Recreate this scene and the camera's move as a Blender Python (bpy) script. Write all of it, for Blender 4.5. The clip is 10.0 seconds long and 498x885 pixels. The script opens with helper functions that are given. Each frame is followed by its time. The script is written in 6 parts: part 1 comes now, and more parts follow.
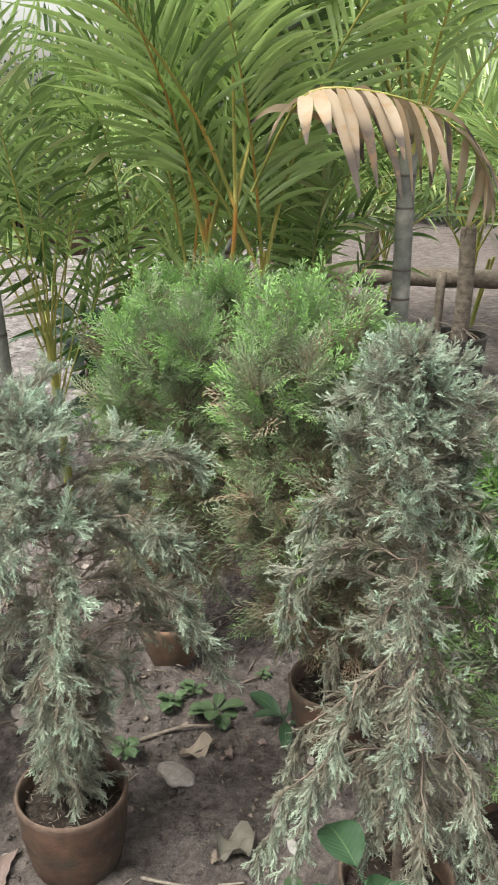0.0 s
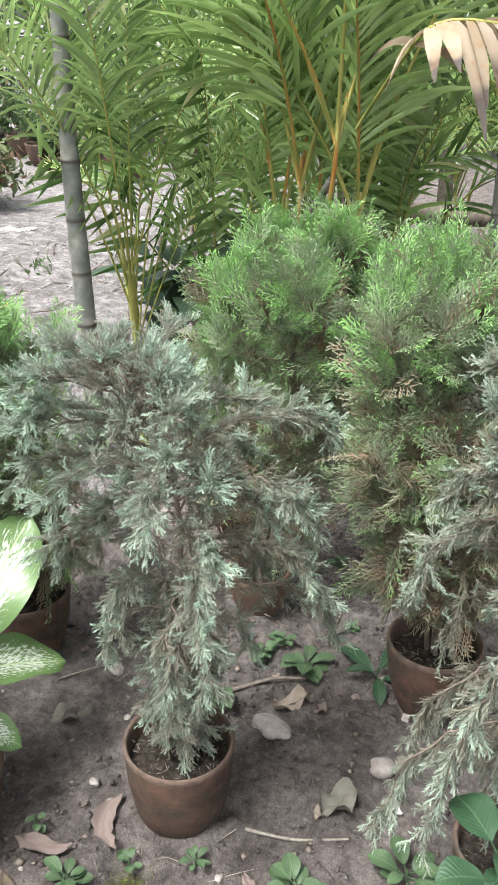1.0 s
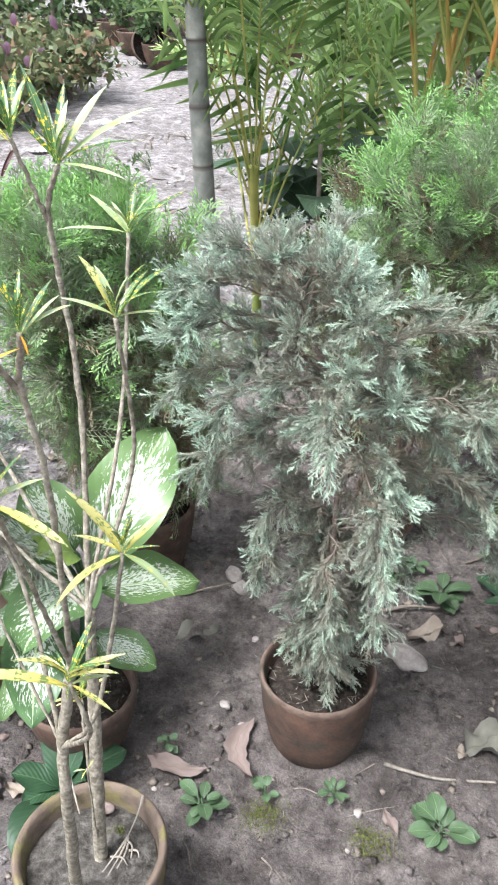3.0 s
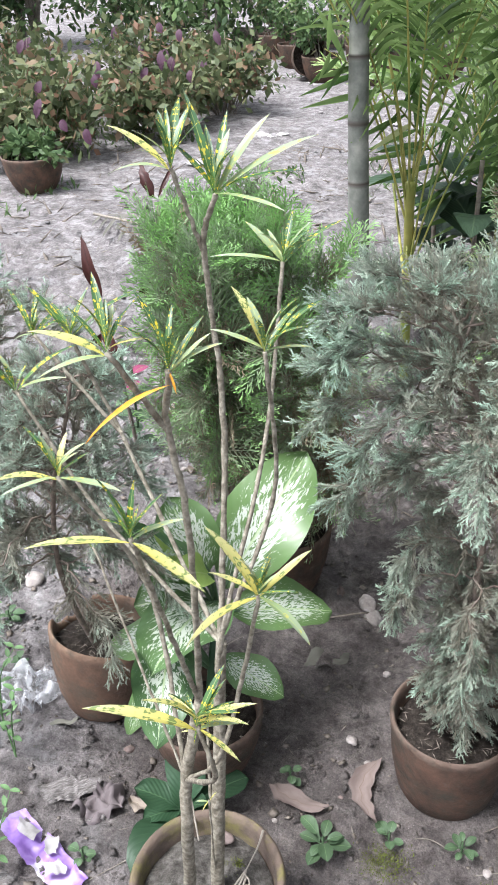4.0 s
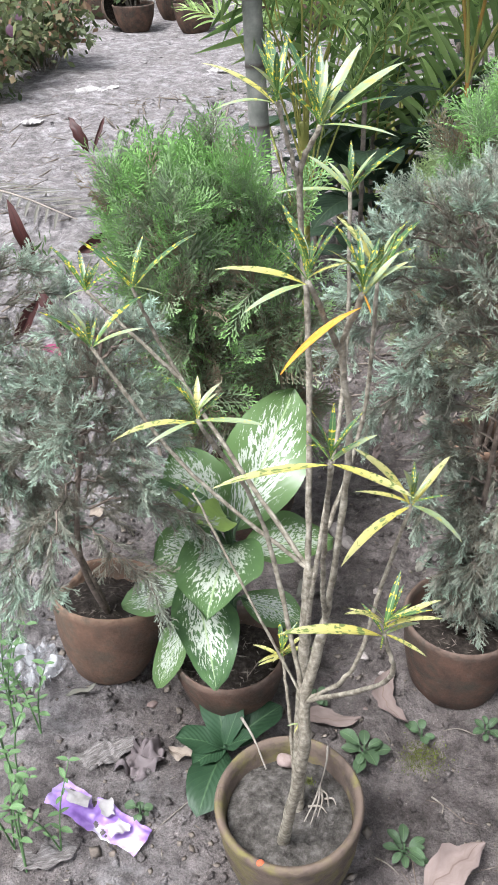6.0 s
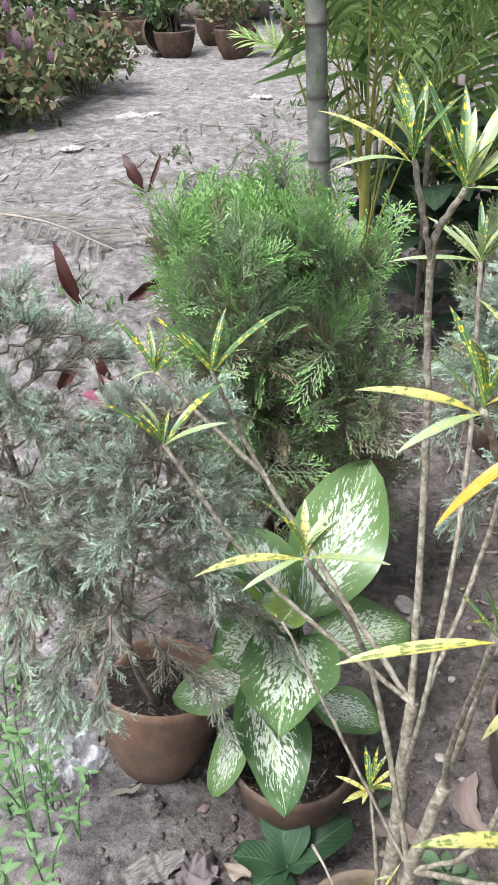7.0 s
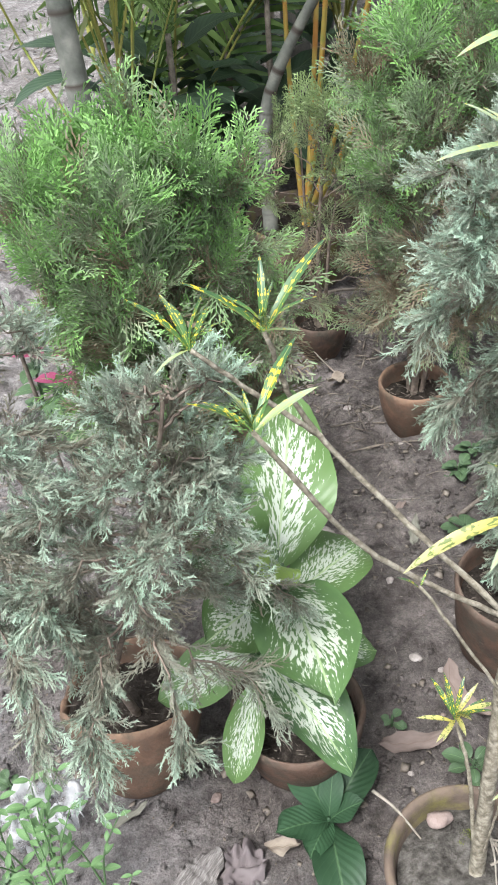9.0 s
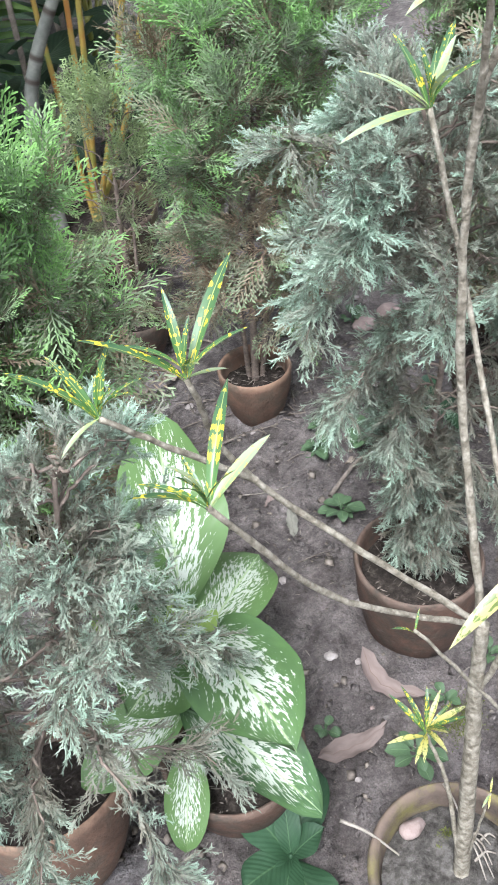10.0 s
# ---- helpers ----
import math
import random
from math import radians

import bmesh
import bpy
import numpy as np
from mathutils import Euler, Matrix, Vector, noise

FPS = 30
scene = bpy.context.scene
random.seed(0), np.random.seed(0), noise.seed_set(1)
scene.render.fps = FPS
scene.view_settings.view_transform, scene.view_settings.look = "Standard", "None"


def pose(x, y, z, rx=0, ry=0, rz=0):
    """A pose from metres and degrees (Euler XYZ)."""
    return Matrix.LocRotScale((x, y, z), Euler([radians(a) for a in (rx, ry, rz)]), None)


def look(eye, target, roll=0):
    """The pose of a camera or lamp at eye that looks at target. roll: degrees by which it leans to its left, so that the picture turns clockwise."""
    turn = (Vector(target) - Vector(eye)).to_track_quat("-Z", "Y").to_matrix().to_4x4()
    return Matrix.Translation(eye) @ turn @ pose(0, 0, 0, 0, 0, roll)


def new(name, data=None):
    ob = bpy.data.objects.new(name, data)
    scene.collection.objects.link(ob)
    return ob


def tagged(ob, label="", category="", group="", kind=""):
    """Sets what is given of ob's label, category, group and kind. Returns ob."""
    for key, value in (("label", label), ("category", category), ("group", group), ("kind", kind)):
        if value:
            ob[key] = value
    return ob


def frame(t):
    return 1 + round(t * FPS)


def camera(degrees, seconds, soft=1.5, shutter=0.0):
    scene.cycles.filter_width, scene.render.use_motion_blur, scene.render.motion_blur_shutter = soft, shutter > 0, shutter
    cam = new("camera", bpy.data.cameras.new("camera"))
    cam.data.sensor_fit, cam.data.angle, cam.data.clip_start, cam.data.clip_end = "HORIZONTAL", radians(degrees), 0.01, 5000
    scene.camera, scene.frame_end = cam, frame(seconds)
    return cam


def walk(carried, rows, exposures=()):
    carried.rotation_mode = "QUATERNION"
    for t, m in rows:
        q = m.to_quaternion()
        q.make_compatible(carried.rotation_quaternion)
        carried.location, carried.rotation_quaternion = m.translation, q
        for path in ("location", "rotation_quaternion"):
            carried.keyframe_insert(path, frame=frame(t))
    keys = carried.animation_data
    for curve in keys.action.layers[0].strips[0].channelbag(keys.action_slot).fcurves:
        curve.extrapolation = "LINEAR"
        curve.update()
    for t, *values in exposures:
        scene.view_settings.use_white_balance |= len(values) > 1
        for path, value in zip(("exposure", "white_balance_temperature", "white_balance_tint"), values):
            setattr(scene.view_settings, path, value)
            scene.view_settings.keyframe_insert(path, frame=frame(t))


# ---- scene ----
cam = camera(32.2, 10.0, 1.5, 0.12)
PATH = [
    (0, (0.2571, 0.1767, 1.4645), (0.1291, 2.0312, 0.727), -0.05),
    (0.5, (0.1695, 0.1996, 1.4883), (-0.0421, 2.0272, 0.7047), 0.59),
    (1, (0.0785, 0.2289, 1.4855), (-0.1139, 2.0139, 0.6054), 0.85),
    (1.5, (0.0041, 0.2684, 1.4677), (-0.1016, 1.9897, 0.4559), 1.85),
    (2, (-0.0615, 0.2851, 1.4455), (-0.101, 1.9545, 0.3448), 2.6),
    (2.5, (-0.1048, 0.2901, 1.4281), (-0.2202, 1.9415, 0.3054), 1.61),
    (3, (-0.0875, 0.34, 1.43), (-0.4299, 1.9938, 0.3597), 0.09),
    (3.2, (-0.092, 0.3655, 1.4298), (-0.5261, 2.0146, 0.3854), -0.21),
    (4.3, (-0.1331, 0.3844, 1.439), (-0.7992, 1.9374, 0.3688), -2.85),
    (4.5, (-0.1681, 0.3689, 1.4321), (-0.7823, 1.9198, 0.3288), -3.44),
    (5, (-0.2721, 0.3015, 1.4273), (-0.6629, 1.8854, 0.2714), -2.53),
    (5.2, (-0.2872, 0.2923, 1.4333), (-0.6149, 1.8876, 0.2727), -2.18),
    (6.3, (-0.4396, 0.2634, 1.4401), (-0.7052, 1.8953, 0.3137), -2.59),
    (6.5, (-0.4622, 0.2989, 1.4418), (-0.7397, 1.9366, 0.3275), -2.78),
    (7, (-0.5004, 0.4559, 1.4197), (-0.8306, 2.0931, 0.3201), -2.87),
    (7.5, (-0.5268, 0.5484, 1.4035), (-0.809, 2.1424, 0.2306), -3.91),
    (8, (-0.646, 0.5414, 1.4104), (-0.6968, 2.1193, 0.1824), -4.46),
    (8.5, (-0.8016, 0.4864, 1.4337), (-0.6131, 2.057, 0.2088), -3.6),
    (9, (-0.8324, 0.5999, 1.3932), (-0.5418, 2.1182, 0.1249), -5.4),
    (9.5, (-0.8065, 0.7551, 1.3516), (-0.3954, 2.1817, 0.0113), -7.2),
    (10, (-0.8804, 0.7751, 1.3621), (-0.1925, 2.0918, 0.0229), -6.37),
]
walk(cam, [(t, look(eye, target, roll)) for t, eye, target, roll in PATH], exposures=[(0.0, 1.68, 7000, 9), (0.5, 1.86, 6700, 9), (1.0, 1.98, 6500, 9), (2.5, 2.27, 6200, 12), (3.2, 2.12, 6150, 11), (4.5, 1.8, 6120, 12), (6.5, 1.77, 6200, 12), (8.0, 1.65, 6400, 8), (9.0, 1.82, 6300, 9), (10.0, 1.97, 5930, 11)])

# ---------------------------------------------------------------- world and light
world = bpy.data.worlds.new("overcast_sky")
scene.world = world
world.use_nodes = True
wn = world.node_tree
sky = wn.nodes.new("ShaderNodeTexSky")
sky.sky_type = "NISHITA"
sky.sun_disc = False
sky.sun_elevation, sky.sun_rotation = radians(65), radians(-135)
sky.air_density, sky.dust_density, sky.ozone_density = 1.0, 4.0, 0.6
cloud = wn.nodes.new("ShaderNodeHueSaturation")
cloud.inputs["Saturation"].default_value = 0.35
wn.links.new(sky.outputs[0], cloud.inputs["Color"])
wn.links.new(cloud.outputs[0], wn.nodes["Background"].inputs[0])
wn.nodes["Background"].inputs[1].default_value = 0.10

sun_data = bpy.data.lights.new("sun", "SUN")
sun_data.energy, sun_data.angle, sun_data.color = 1.85, radians(18), (1.0, 0.99, 0.98)
sun = new("sun", sun_data)
sun.matrix_world = look((-3.5, -1.5, 9.0), (-0.3, 1.6, 0.0))

rng = np.random.default_rng(7)


# ---------------------------------------------------------------- materials
class Mat:
    """A small builder for a procedural Principled material."""

    def __init__(self, name, rough=0.6, spec=0.3, translucent=0.0):
        self.m = bpy.data.materials.new(name)
        self.m.use_nodes = True
        self.t = self.m.node_tree
        self.b = self.t.nodes["Principled BSDF"]
        self.b.inputs["Roughness"].default_value = rough
        self.b.inputs["Specular IOR Level"].default_value = spec
        self.glow = None
        if translucent:
            tr = self.t.nodes.new("ShaderNodeBsdfTranslucent")
            mx = self.t.nodes.new("ShaderNodeMixShader")
            mx.inputs[0].default_value = translucent
            out = self.t.nodes["Material Output"]
            self.link(self.b.outputs[0], mx.inputs[1])
            self.link(tr.outputs[0], mx.inputs[2])
            self.link(mx.outputs[0], out.inputs[0])
            self.glow = tr

    def link(self, a, b):
        self.t.links.new(a, b)

    def node(self, kind, **values):
        n = self.t.nodes.new(kind)
        for k, v in values.items():
            n.inputs[k].default_value = v
        return n

    def coord(self, which="Object"):
        return self.t.nodes.new("ShaderNodeTexCoord").outputs[which]

    def noise(self, scale, detail=4.0, rough=0.6, where=None):
        n = self.node("ShaderNodeTexNoise", Scale=scale, Detail=detail, Roughness=rough)
        self.link(where if where is not None else self.coord(), n.inputs["Vector"])
        return n.outputs["Fac"]

    def ramp(self, fac, stops):
        n = self.t.nodes.new("ShaderNodeValToRGB")
        e = n.color_ramp.elements
        while len(e) < len(stops):
            e.new(0.5)
        for el, (p, c) in zip(e, stops):
            el.position = p
            el.color = (*c, 1) if len(c) == 3 else c
        self.link(fac, n.inputs[0])
        return n.outputs[0]

    def mix(self, fac, a, b, mode="MIX"):
        n = self.t.nodes.new("ShaderNodeMix")
        n.data_type, n.blend_type = "RGBA", mode
        for src, i in ((fac, 0), (a, 6), (b, 7)):
            if isinstance(src, (int, float)):
                n.inputs[i].default_value = src
            elif isinstance(src, tuple):
                n.inputs[i].default_value = (*src, 1)
            else:
                self.link(src, n.inputs[i])
        return n.outputs[2]

    def math(self, op, a, b=0.0, c=0.0):
        n = self.t.nodes.new("ShaderNodeMath")
        n.operation = op
        for src, i in ((a, 0), (b, 1), (c, 2)):
            if isinstance(src, (int, float)):
                n.inputs[i].default_value = src
            else:
                self.link(src, n.inputs[i])
        return n.outputs[0]

    def attr(self, name):
        n = self.t.nodes.new("ShaderNodeAttribute")
        n.attribute_name = name
        return n.outputs["Fac"]

    def island(self):
        return self.t.nodes.new("ShaderNodeNewGeometry").outputs["Random Per Island"]

    def object_random(self):
        return self.t.nodes.new("ShaderNodeObjectInfo").outputs["Random"]

    def colour(self, c):
        if isinstance(c, tuple):
            self.b.inputs["Base Color"].default_value = (*c, 1)
            if self.glow:
                self.glow.inputs[0].default_value = (*c, 1)
        else:
            self.link(c, self.b.inputs["Base Color"])
            if self.glow:
                self.link(c, self.glow.inputs[0])
        return self

    def bump(self, height, strength=0.4, distance=0.01):
        n = self.node("ShaderNodeBump", Strength=strength, Distance=distance)
        self.link(height, n.inputs["Height"])
        self.link(n.outputs[0], self.b.inputs["Normal"])
        return self

    def rough(self, fac, lo, hi):
        n = self.node("ShaderNodeMapRange")
        n.inputs["To Min"].default_value, n.inputs["To Max"].default_value = lo, hi
        self.link(fac, n.inputs["Value"])
        self.link(n.outputs[0], self.b.inputs["Roughness"])
        return self


def make_foliage(name, old, young, dry, translucent=0.25, rough=0.65, withered=0.1, spec=0.25):
    """Leaves of a bush or palm: older growth (in palms also painted shade), fresher tips, a few dry pieces."""
    m = Mat(name, rough, spec, translucent)
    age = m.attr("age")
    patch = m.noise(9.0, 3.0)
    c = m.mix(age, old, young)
    c = m.mix(m.ramp(patch, [(0.42, (0, 0, 0)), (0.7, (0.55, 0.55, 0.55))]), c, tuple(0.5 * (o + y) * 0.75 for o, y in zip(old, young)))
    r = m.island()
    c = m.mix(m.math("MULTIPLY", m.ramp(r, [(1 - withered, (0, 0, 0)), (1.03 - withered, (1, 1, 1))]), m.math("SUBTRACT", 1.0, age)), c, dry)
    c = m.mix(0.35, c, m.ramp(r, [(0.0, (0.55, 0.55, 0.55)), (1.0, (1.4, 1.4, 1.4))]), "MULTIPLY")
    return m.colour(c).m


def make_needles(name, dry, old, grown, young, translucent=0.25, patch_colour=None):
    """Scale leaves: dry inside, then old, grown and fresh growth along the age of each spray."""
    m = Mat(name, 0.6, 0.2, translucent)
    c = m.ramp(m.attr("age"), [(0.0, dry), (0.14, tuple(0.6 * d + 0.4 * o for d, o in zip(dry, old))), (0.3, old), (0.62, grown), (1.0, young)])
    if patch_colour:
        c = m.mix(m.ramp(m.noise(11.0, 4.0), [(0.5, (0, 0, 0)), (0.68, (0.7, 0.7, 0.7))]), c, patch_colour)
    c = m.mix(0.6, c, m.ramp(m.noise(24.0, 3.0), [(0.3, (0.62, 0.64, 0.62)), (0.7, (1.3, 1.28, 1.3))]), "MULTIPLY")
    c = m.mix(0.5, c, m.ramp(m.island(), [(0.0, (0.6, 0.6, 0.58)), (1.0, (1.35, 1.35, 1.35))]), "MULTIPLY")
    return m.colour(c).m


JUNIPER = make_needles("juniper_needles", (0.22, 0.203, 0.16), (0.22, 0.238, 0.188), (0.31, 0.375, 0.295), (0.385, 0.515, 0.405), 0.4, (0.31, 0.33, 0.268))
THUJA = make_needles("thuja_scale_leaves", (0.27, 0.2, 0.14), (0.215, 0.225, 0.15), (0.225, 0.305, 0.175), (0.22, 0.41, 0.125), 0.34, (0.265, 0.31, 0.22))
THUJA_DULL = make_needles("thuja_grey_leaves", (0.24, 0.19, 0.135), (0.18, 0.19, 0.12), (0.27, 0.32, 0.185), (0.3, 0.4, 0.18), 0.4)
# Palm tones reach beyond leaf age: dark ones paint shaded depth, bright ones backlight.
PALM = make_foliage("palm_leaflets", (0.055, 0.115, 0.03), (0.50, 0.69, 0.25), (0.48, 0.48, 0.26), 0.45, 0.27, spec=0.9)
PALM_DARK = make_foliage("far_foliage", (0.05, 0.09, 0.04), (0.14, 0.22, 0.08), (0.2, 0.19, 0.1), 0.3, 0.6)
m = Mat("dry_palm_leaflets", 0.7, 0.2, 0.3)
c = m.ramp(m.attr("age"), [(0.3, (0.33, 0.25, 0.16)), (0.6, (0.4, 0.335, 0.255)), (0.74, (0.33, 0.265, 0.195)), (0.82, (0.1, 0.085, 0.075))])
c = m.mix(m.ramp(m.noise(30, 4.0), [(0.5, (0, 0, 0)), (0.75, (0.7, 0.7, 0.7))]), c, (0.33, 0.2, 0.1))
PALM_DRY = m.colour(c).m
BUSH = make_foliage("coleus_leaves", (0.06, 0.085, 0.038), (0.17, 0.2, 0.09), (0.22, 0.13, 0.085), 0.3, 0.5, withered=0.24)


def make_bark(name, dark, light, scale=60.0):
    m = Mat(name, 0.85, 0.15)
    n = m.noise(scale, 6.0, 0.7)
    m.colour(m.ramp(n, [(0.3, dark), (0.7, light)]))
    return m.bump(n, 0.6, 0.004).m


BARK = make_bark("juniper_bark", (0.085, 0.068, 0.055), (0.25, 0.2, 0.165))
TWIG = make_bark("grey_twig", (0.15, 0.13, 0.105), (0.33, 0.30, 0.255), 90)
DEADWOOD = make_bark("dead_wood", (0.085, 0.07, 0.058), (0.25, 0.215, 0.18), 40)

m = Mat("croton_stem", 0.75, 0.2)
n = m.noise(110, 5.0)
m.colour(m.ramp(n, [(0.35, (0.12, 0.105, 0.078)), (0.5, (0.21, 0.188, 0.145)), (0.68, (0.34, 0.315, 0.255))]))
CROTON_STEM = m.bump(n, 0.9, 0.005).m

m = Mat("palm_trunk", 0.6, 0.3)
n = m.noise(14, 5.0)
c = m.ramp(n, [(0.3, (0.085, 0.09, 0.078)), (0.5, (0.16, 0.166, 0.145)), (0.72, (0.3, 0.298, 0.26))])
c = m.mix(m.ramp(m.attr("age"), [(0.3, (0, 0, 0)), (0.8, (1, 1, 1))]), c, (0.06, 0.048, 0.04))
m.colour(c)
PALM_TRUNK = m.bump(m.noise(70, 4.0), 0.3, 0.003).m

m = Mat("palm_petiole", 0.45, 0.35, 0.15)
m.colour(m.ramp(m.noise(6, 3.0), [(0.35, (0.2, 0.25, 0.06)), (0.6, (0.38, 0.35, 0.10))]))
PETIOLE = m.m
m = Mat("orange_crownshaft", 0.45, 0.35, 0.1)
m.colour(m.ramp(m.noise(9, 3.0), [(0.35, (0.36, 0.17, 0.04)), (0.5, (0.36, 0.25, 0.06)), (0.65, (0.22, 0.24, 0.06))]))
ORANGE = m.m


def make_terracotta(name, base, light, algae, lip):
    m = Mat(name, 0.8, 0.2)
    big, fine = m.noise(13, 6.0, 0.7), m.noise(120, 4.0)
    c = m.ramp(big, [(0.3, base), (0.7, light)])
    c = m.mix(m.ramp(m.noise(17, 6.0, 0.7), [(0.46, (0, 0, 0)), (0.66, (0.85, 0.85, 0.85))]), c, algae)
    c = m.mix(m.ramp(m.noise(45, 4.0), [(0.6, (0, 0, 0)), (0.8, (0.5, 0.5, 0.5))]), c, (0.17, 0.145, 0.12))
    c = m.mix(m.math("MULTIPLY", m.attr("age"), m.ramp(m.noise(28, 4.0), [(0.35, (0.15, 0.15, 0.15)), (0.6, (0.9, 0.9, 0.9))])), c, lip)
    c = m.mix(m.math("MULTIPLY", m.attr("age"), m.ramp(m.noise(19, 5.0), [(0.52, (0, 0, 0)), (0.62, (0.8, 0.8, 0.8))])), c, algae)
    m.colour(c)
    return m.bump(m.mix(0.5, big, fine), 0.7, 0.006).m


TERRACOTTA = make_terracotta("damp_terracotta", (0.032, 0.027, 0.023), (0.15, 0.086, 0.06), (0.055, 0.052, 0.041), (0.15, 0.11, 0.087))
TERRACOTTA_WARM = make_terracotta("orange_terracotta", (0.07, 0.05, 0.038), (0.2, 0.118, 0.08), (0.095, 0.08, 0.06), (0.27, 0.175, 0.12))
TERRACOTTA_OLD = make_terracotta("mossy_terracotta", (0.042, 0.034, 0.029), (0.155, 0.117, 0.092), (0.15, 0.135, 0.045), (0.135, 0.1, 0.077))
m = Mat("black_plastic", 0.55, 0.4)
m.colour(m.ramp(m.noise(25, 4.0), [(0.4, (0.03, 0.03, 0.028)), (0.75, (0.10, 0.09, 0.08))]))
BLACK_POT = m.m

m = Mat("pot_soil", 0.95, 0.1)
n = m.noise(70, 8.0, 0.75)
m.colour(m.ramp(n, [(0.3, (0.016, 0.013, 0.011)), (0.52, (0.045, 0.037, 0.031)), (0.75, (0.13, 0.108, 0.088))]))
DARK_SOIL = m.bump(n, 1.0, 0.012).m
m = Mat("grey_pot_soil", 0.95, 0.1)
n = m.noise(60, 9.0, 0.75)
m.colour(m.ramp(n, [(0.34, (0.03, 0.027, 0.023)), (0.5, (0.088, 0.081, 0.072)), (0.68, (0.19, 0.178, 0.16))]))
GREY_SOIL = m.bump(n, 0.9, 0.012).m

# ground: damp grey-brown earth near, its tone also painting the palms' shade, dry pinkish clods farther off
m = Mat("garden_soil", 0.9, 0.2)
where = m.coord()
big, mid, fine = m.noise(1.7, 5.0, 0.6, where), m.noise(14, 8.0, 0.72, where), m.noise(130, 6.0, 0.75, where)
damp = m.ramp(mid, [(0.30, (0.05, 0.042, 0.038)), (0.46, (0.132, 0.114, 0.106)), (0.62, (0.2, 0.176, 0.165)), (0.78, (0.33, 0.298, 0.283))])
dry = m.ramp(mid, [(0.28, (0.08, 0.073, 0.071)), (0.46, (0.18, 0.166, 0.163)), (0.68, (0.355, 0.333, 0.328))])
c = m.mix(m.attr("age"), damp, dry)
c = m.mix(m.ramp(big, [(0.4, (0, 0, 0)), (0.7, (0.45, 0.45, 0.45))]), c, m.ramp(fine, [(0.35, (0.07, 0.06, 0.054)), (0.7, (0.17, 0.153, 0.14))]))
c = m.mix(m.ramp(m.noise(150, 3.0, 0.7, where), [(0.68, (0, 0, 0)), (0.74, (0.7, 0.7, 0.7))]), c, (0.34, 0.315, 0.29))
c = m.mix(m.ramp(m.noise(38, 5.0, 0.7, where), [(0.3, (0.7, 0.7, 0.7)), (0.38, (0, 0, 0))]), c, (0.05, 0.042, 0.036))
c = m.mix(0.45, c, m.ramp(m.noise(48, 6.0, 0.75, where), [(0.36, (0.5, 0.5, 0.5)), (0.5, (1.0, 1.0, 1.0)), (0.64, (1.5, 1.5, 1.5))]), "MULTIPLY")
c = m.mix(0.55, c, m.ramp(m.noise(6.0, 7.0, 0.75, where), [(0.33, (0.5, 0.48, 0.47)), (0.5, (1.0, 1.0, 1.0)), (0.66, (1.6, 1.58, 1.57))]), "MULTIPLY")
c = m.mix(0.5, c, m.ramp(m.noise(300, 5.0, 0.8, where), [(0.34, (0.4, 0.4, 0.4)), (0.5, (1.0, 1.0, 1.0)), (0.66, (1.7, 1.7, 1.7))]), "MULTIPLY")
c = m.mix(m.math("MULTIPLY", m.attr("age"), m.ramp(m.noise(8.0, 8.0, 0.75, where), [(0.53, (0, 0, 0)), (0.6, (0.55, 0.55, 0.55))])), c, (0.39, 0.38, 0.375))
crack = m.node("ShaderNodeTexVoronoi", Scale=9.0)
crack.feature = "DISTANCE_TO_EDGE"
warp = m.node("ShaderNodeTexNoise", Scale=7.0, Detail=5.0)
m.link(where, warp.inputs["Vector"])
m.link(m.mix(0.16, where, warp.outputs["Color"]), crack.inputs["Vector"])
gap = m.math("MULTIPLY", m.ramp(crack.outputs["Distance"], [(0.0, (1, 1, 1)), (0.022, (0, 0, 0))]), m.ramp(m.noise(3.0, 3.0, 0.5, where), [(0.55, (0, 0, 0)), (0.64, (0.7, 0.7, 0.7))]))
c = m.mix(gap, c, (0.045, 0.038, 0.034))
m.colour(c)
m.rough(mid, 0.65, 0.98)
SOIL = m.bump(m.mix(0.35, m.mix(0.4, m.mix(gap, mid, (0.0, 0.0, 0.0)), m.noise(42, 6.0, 0.65, where)), fine), 1.0, 0.036).m


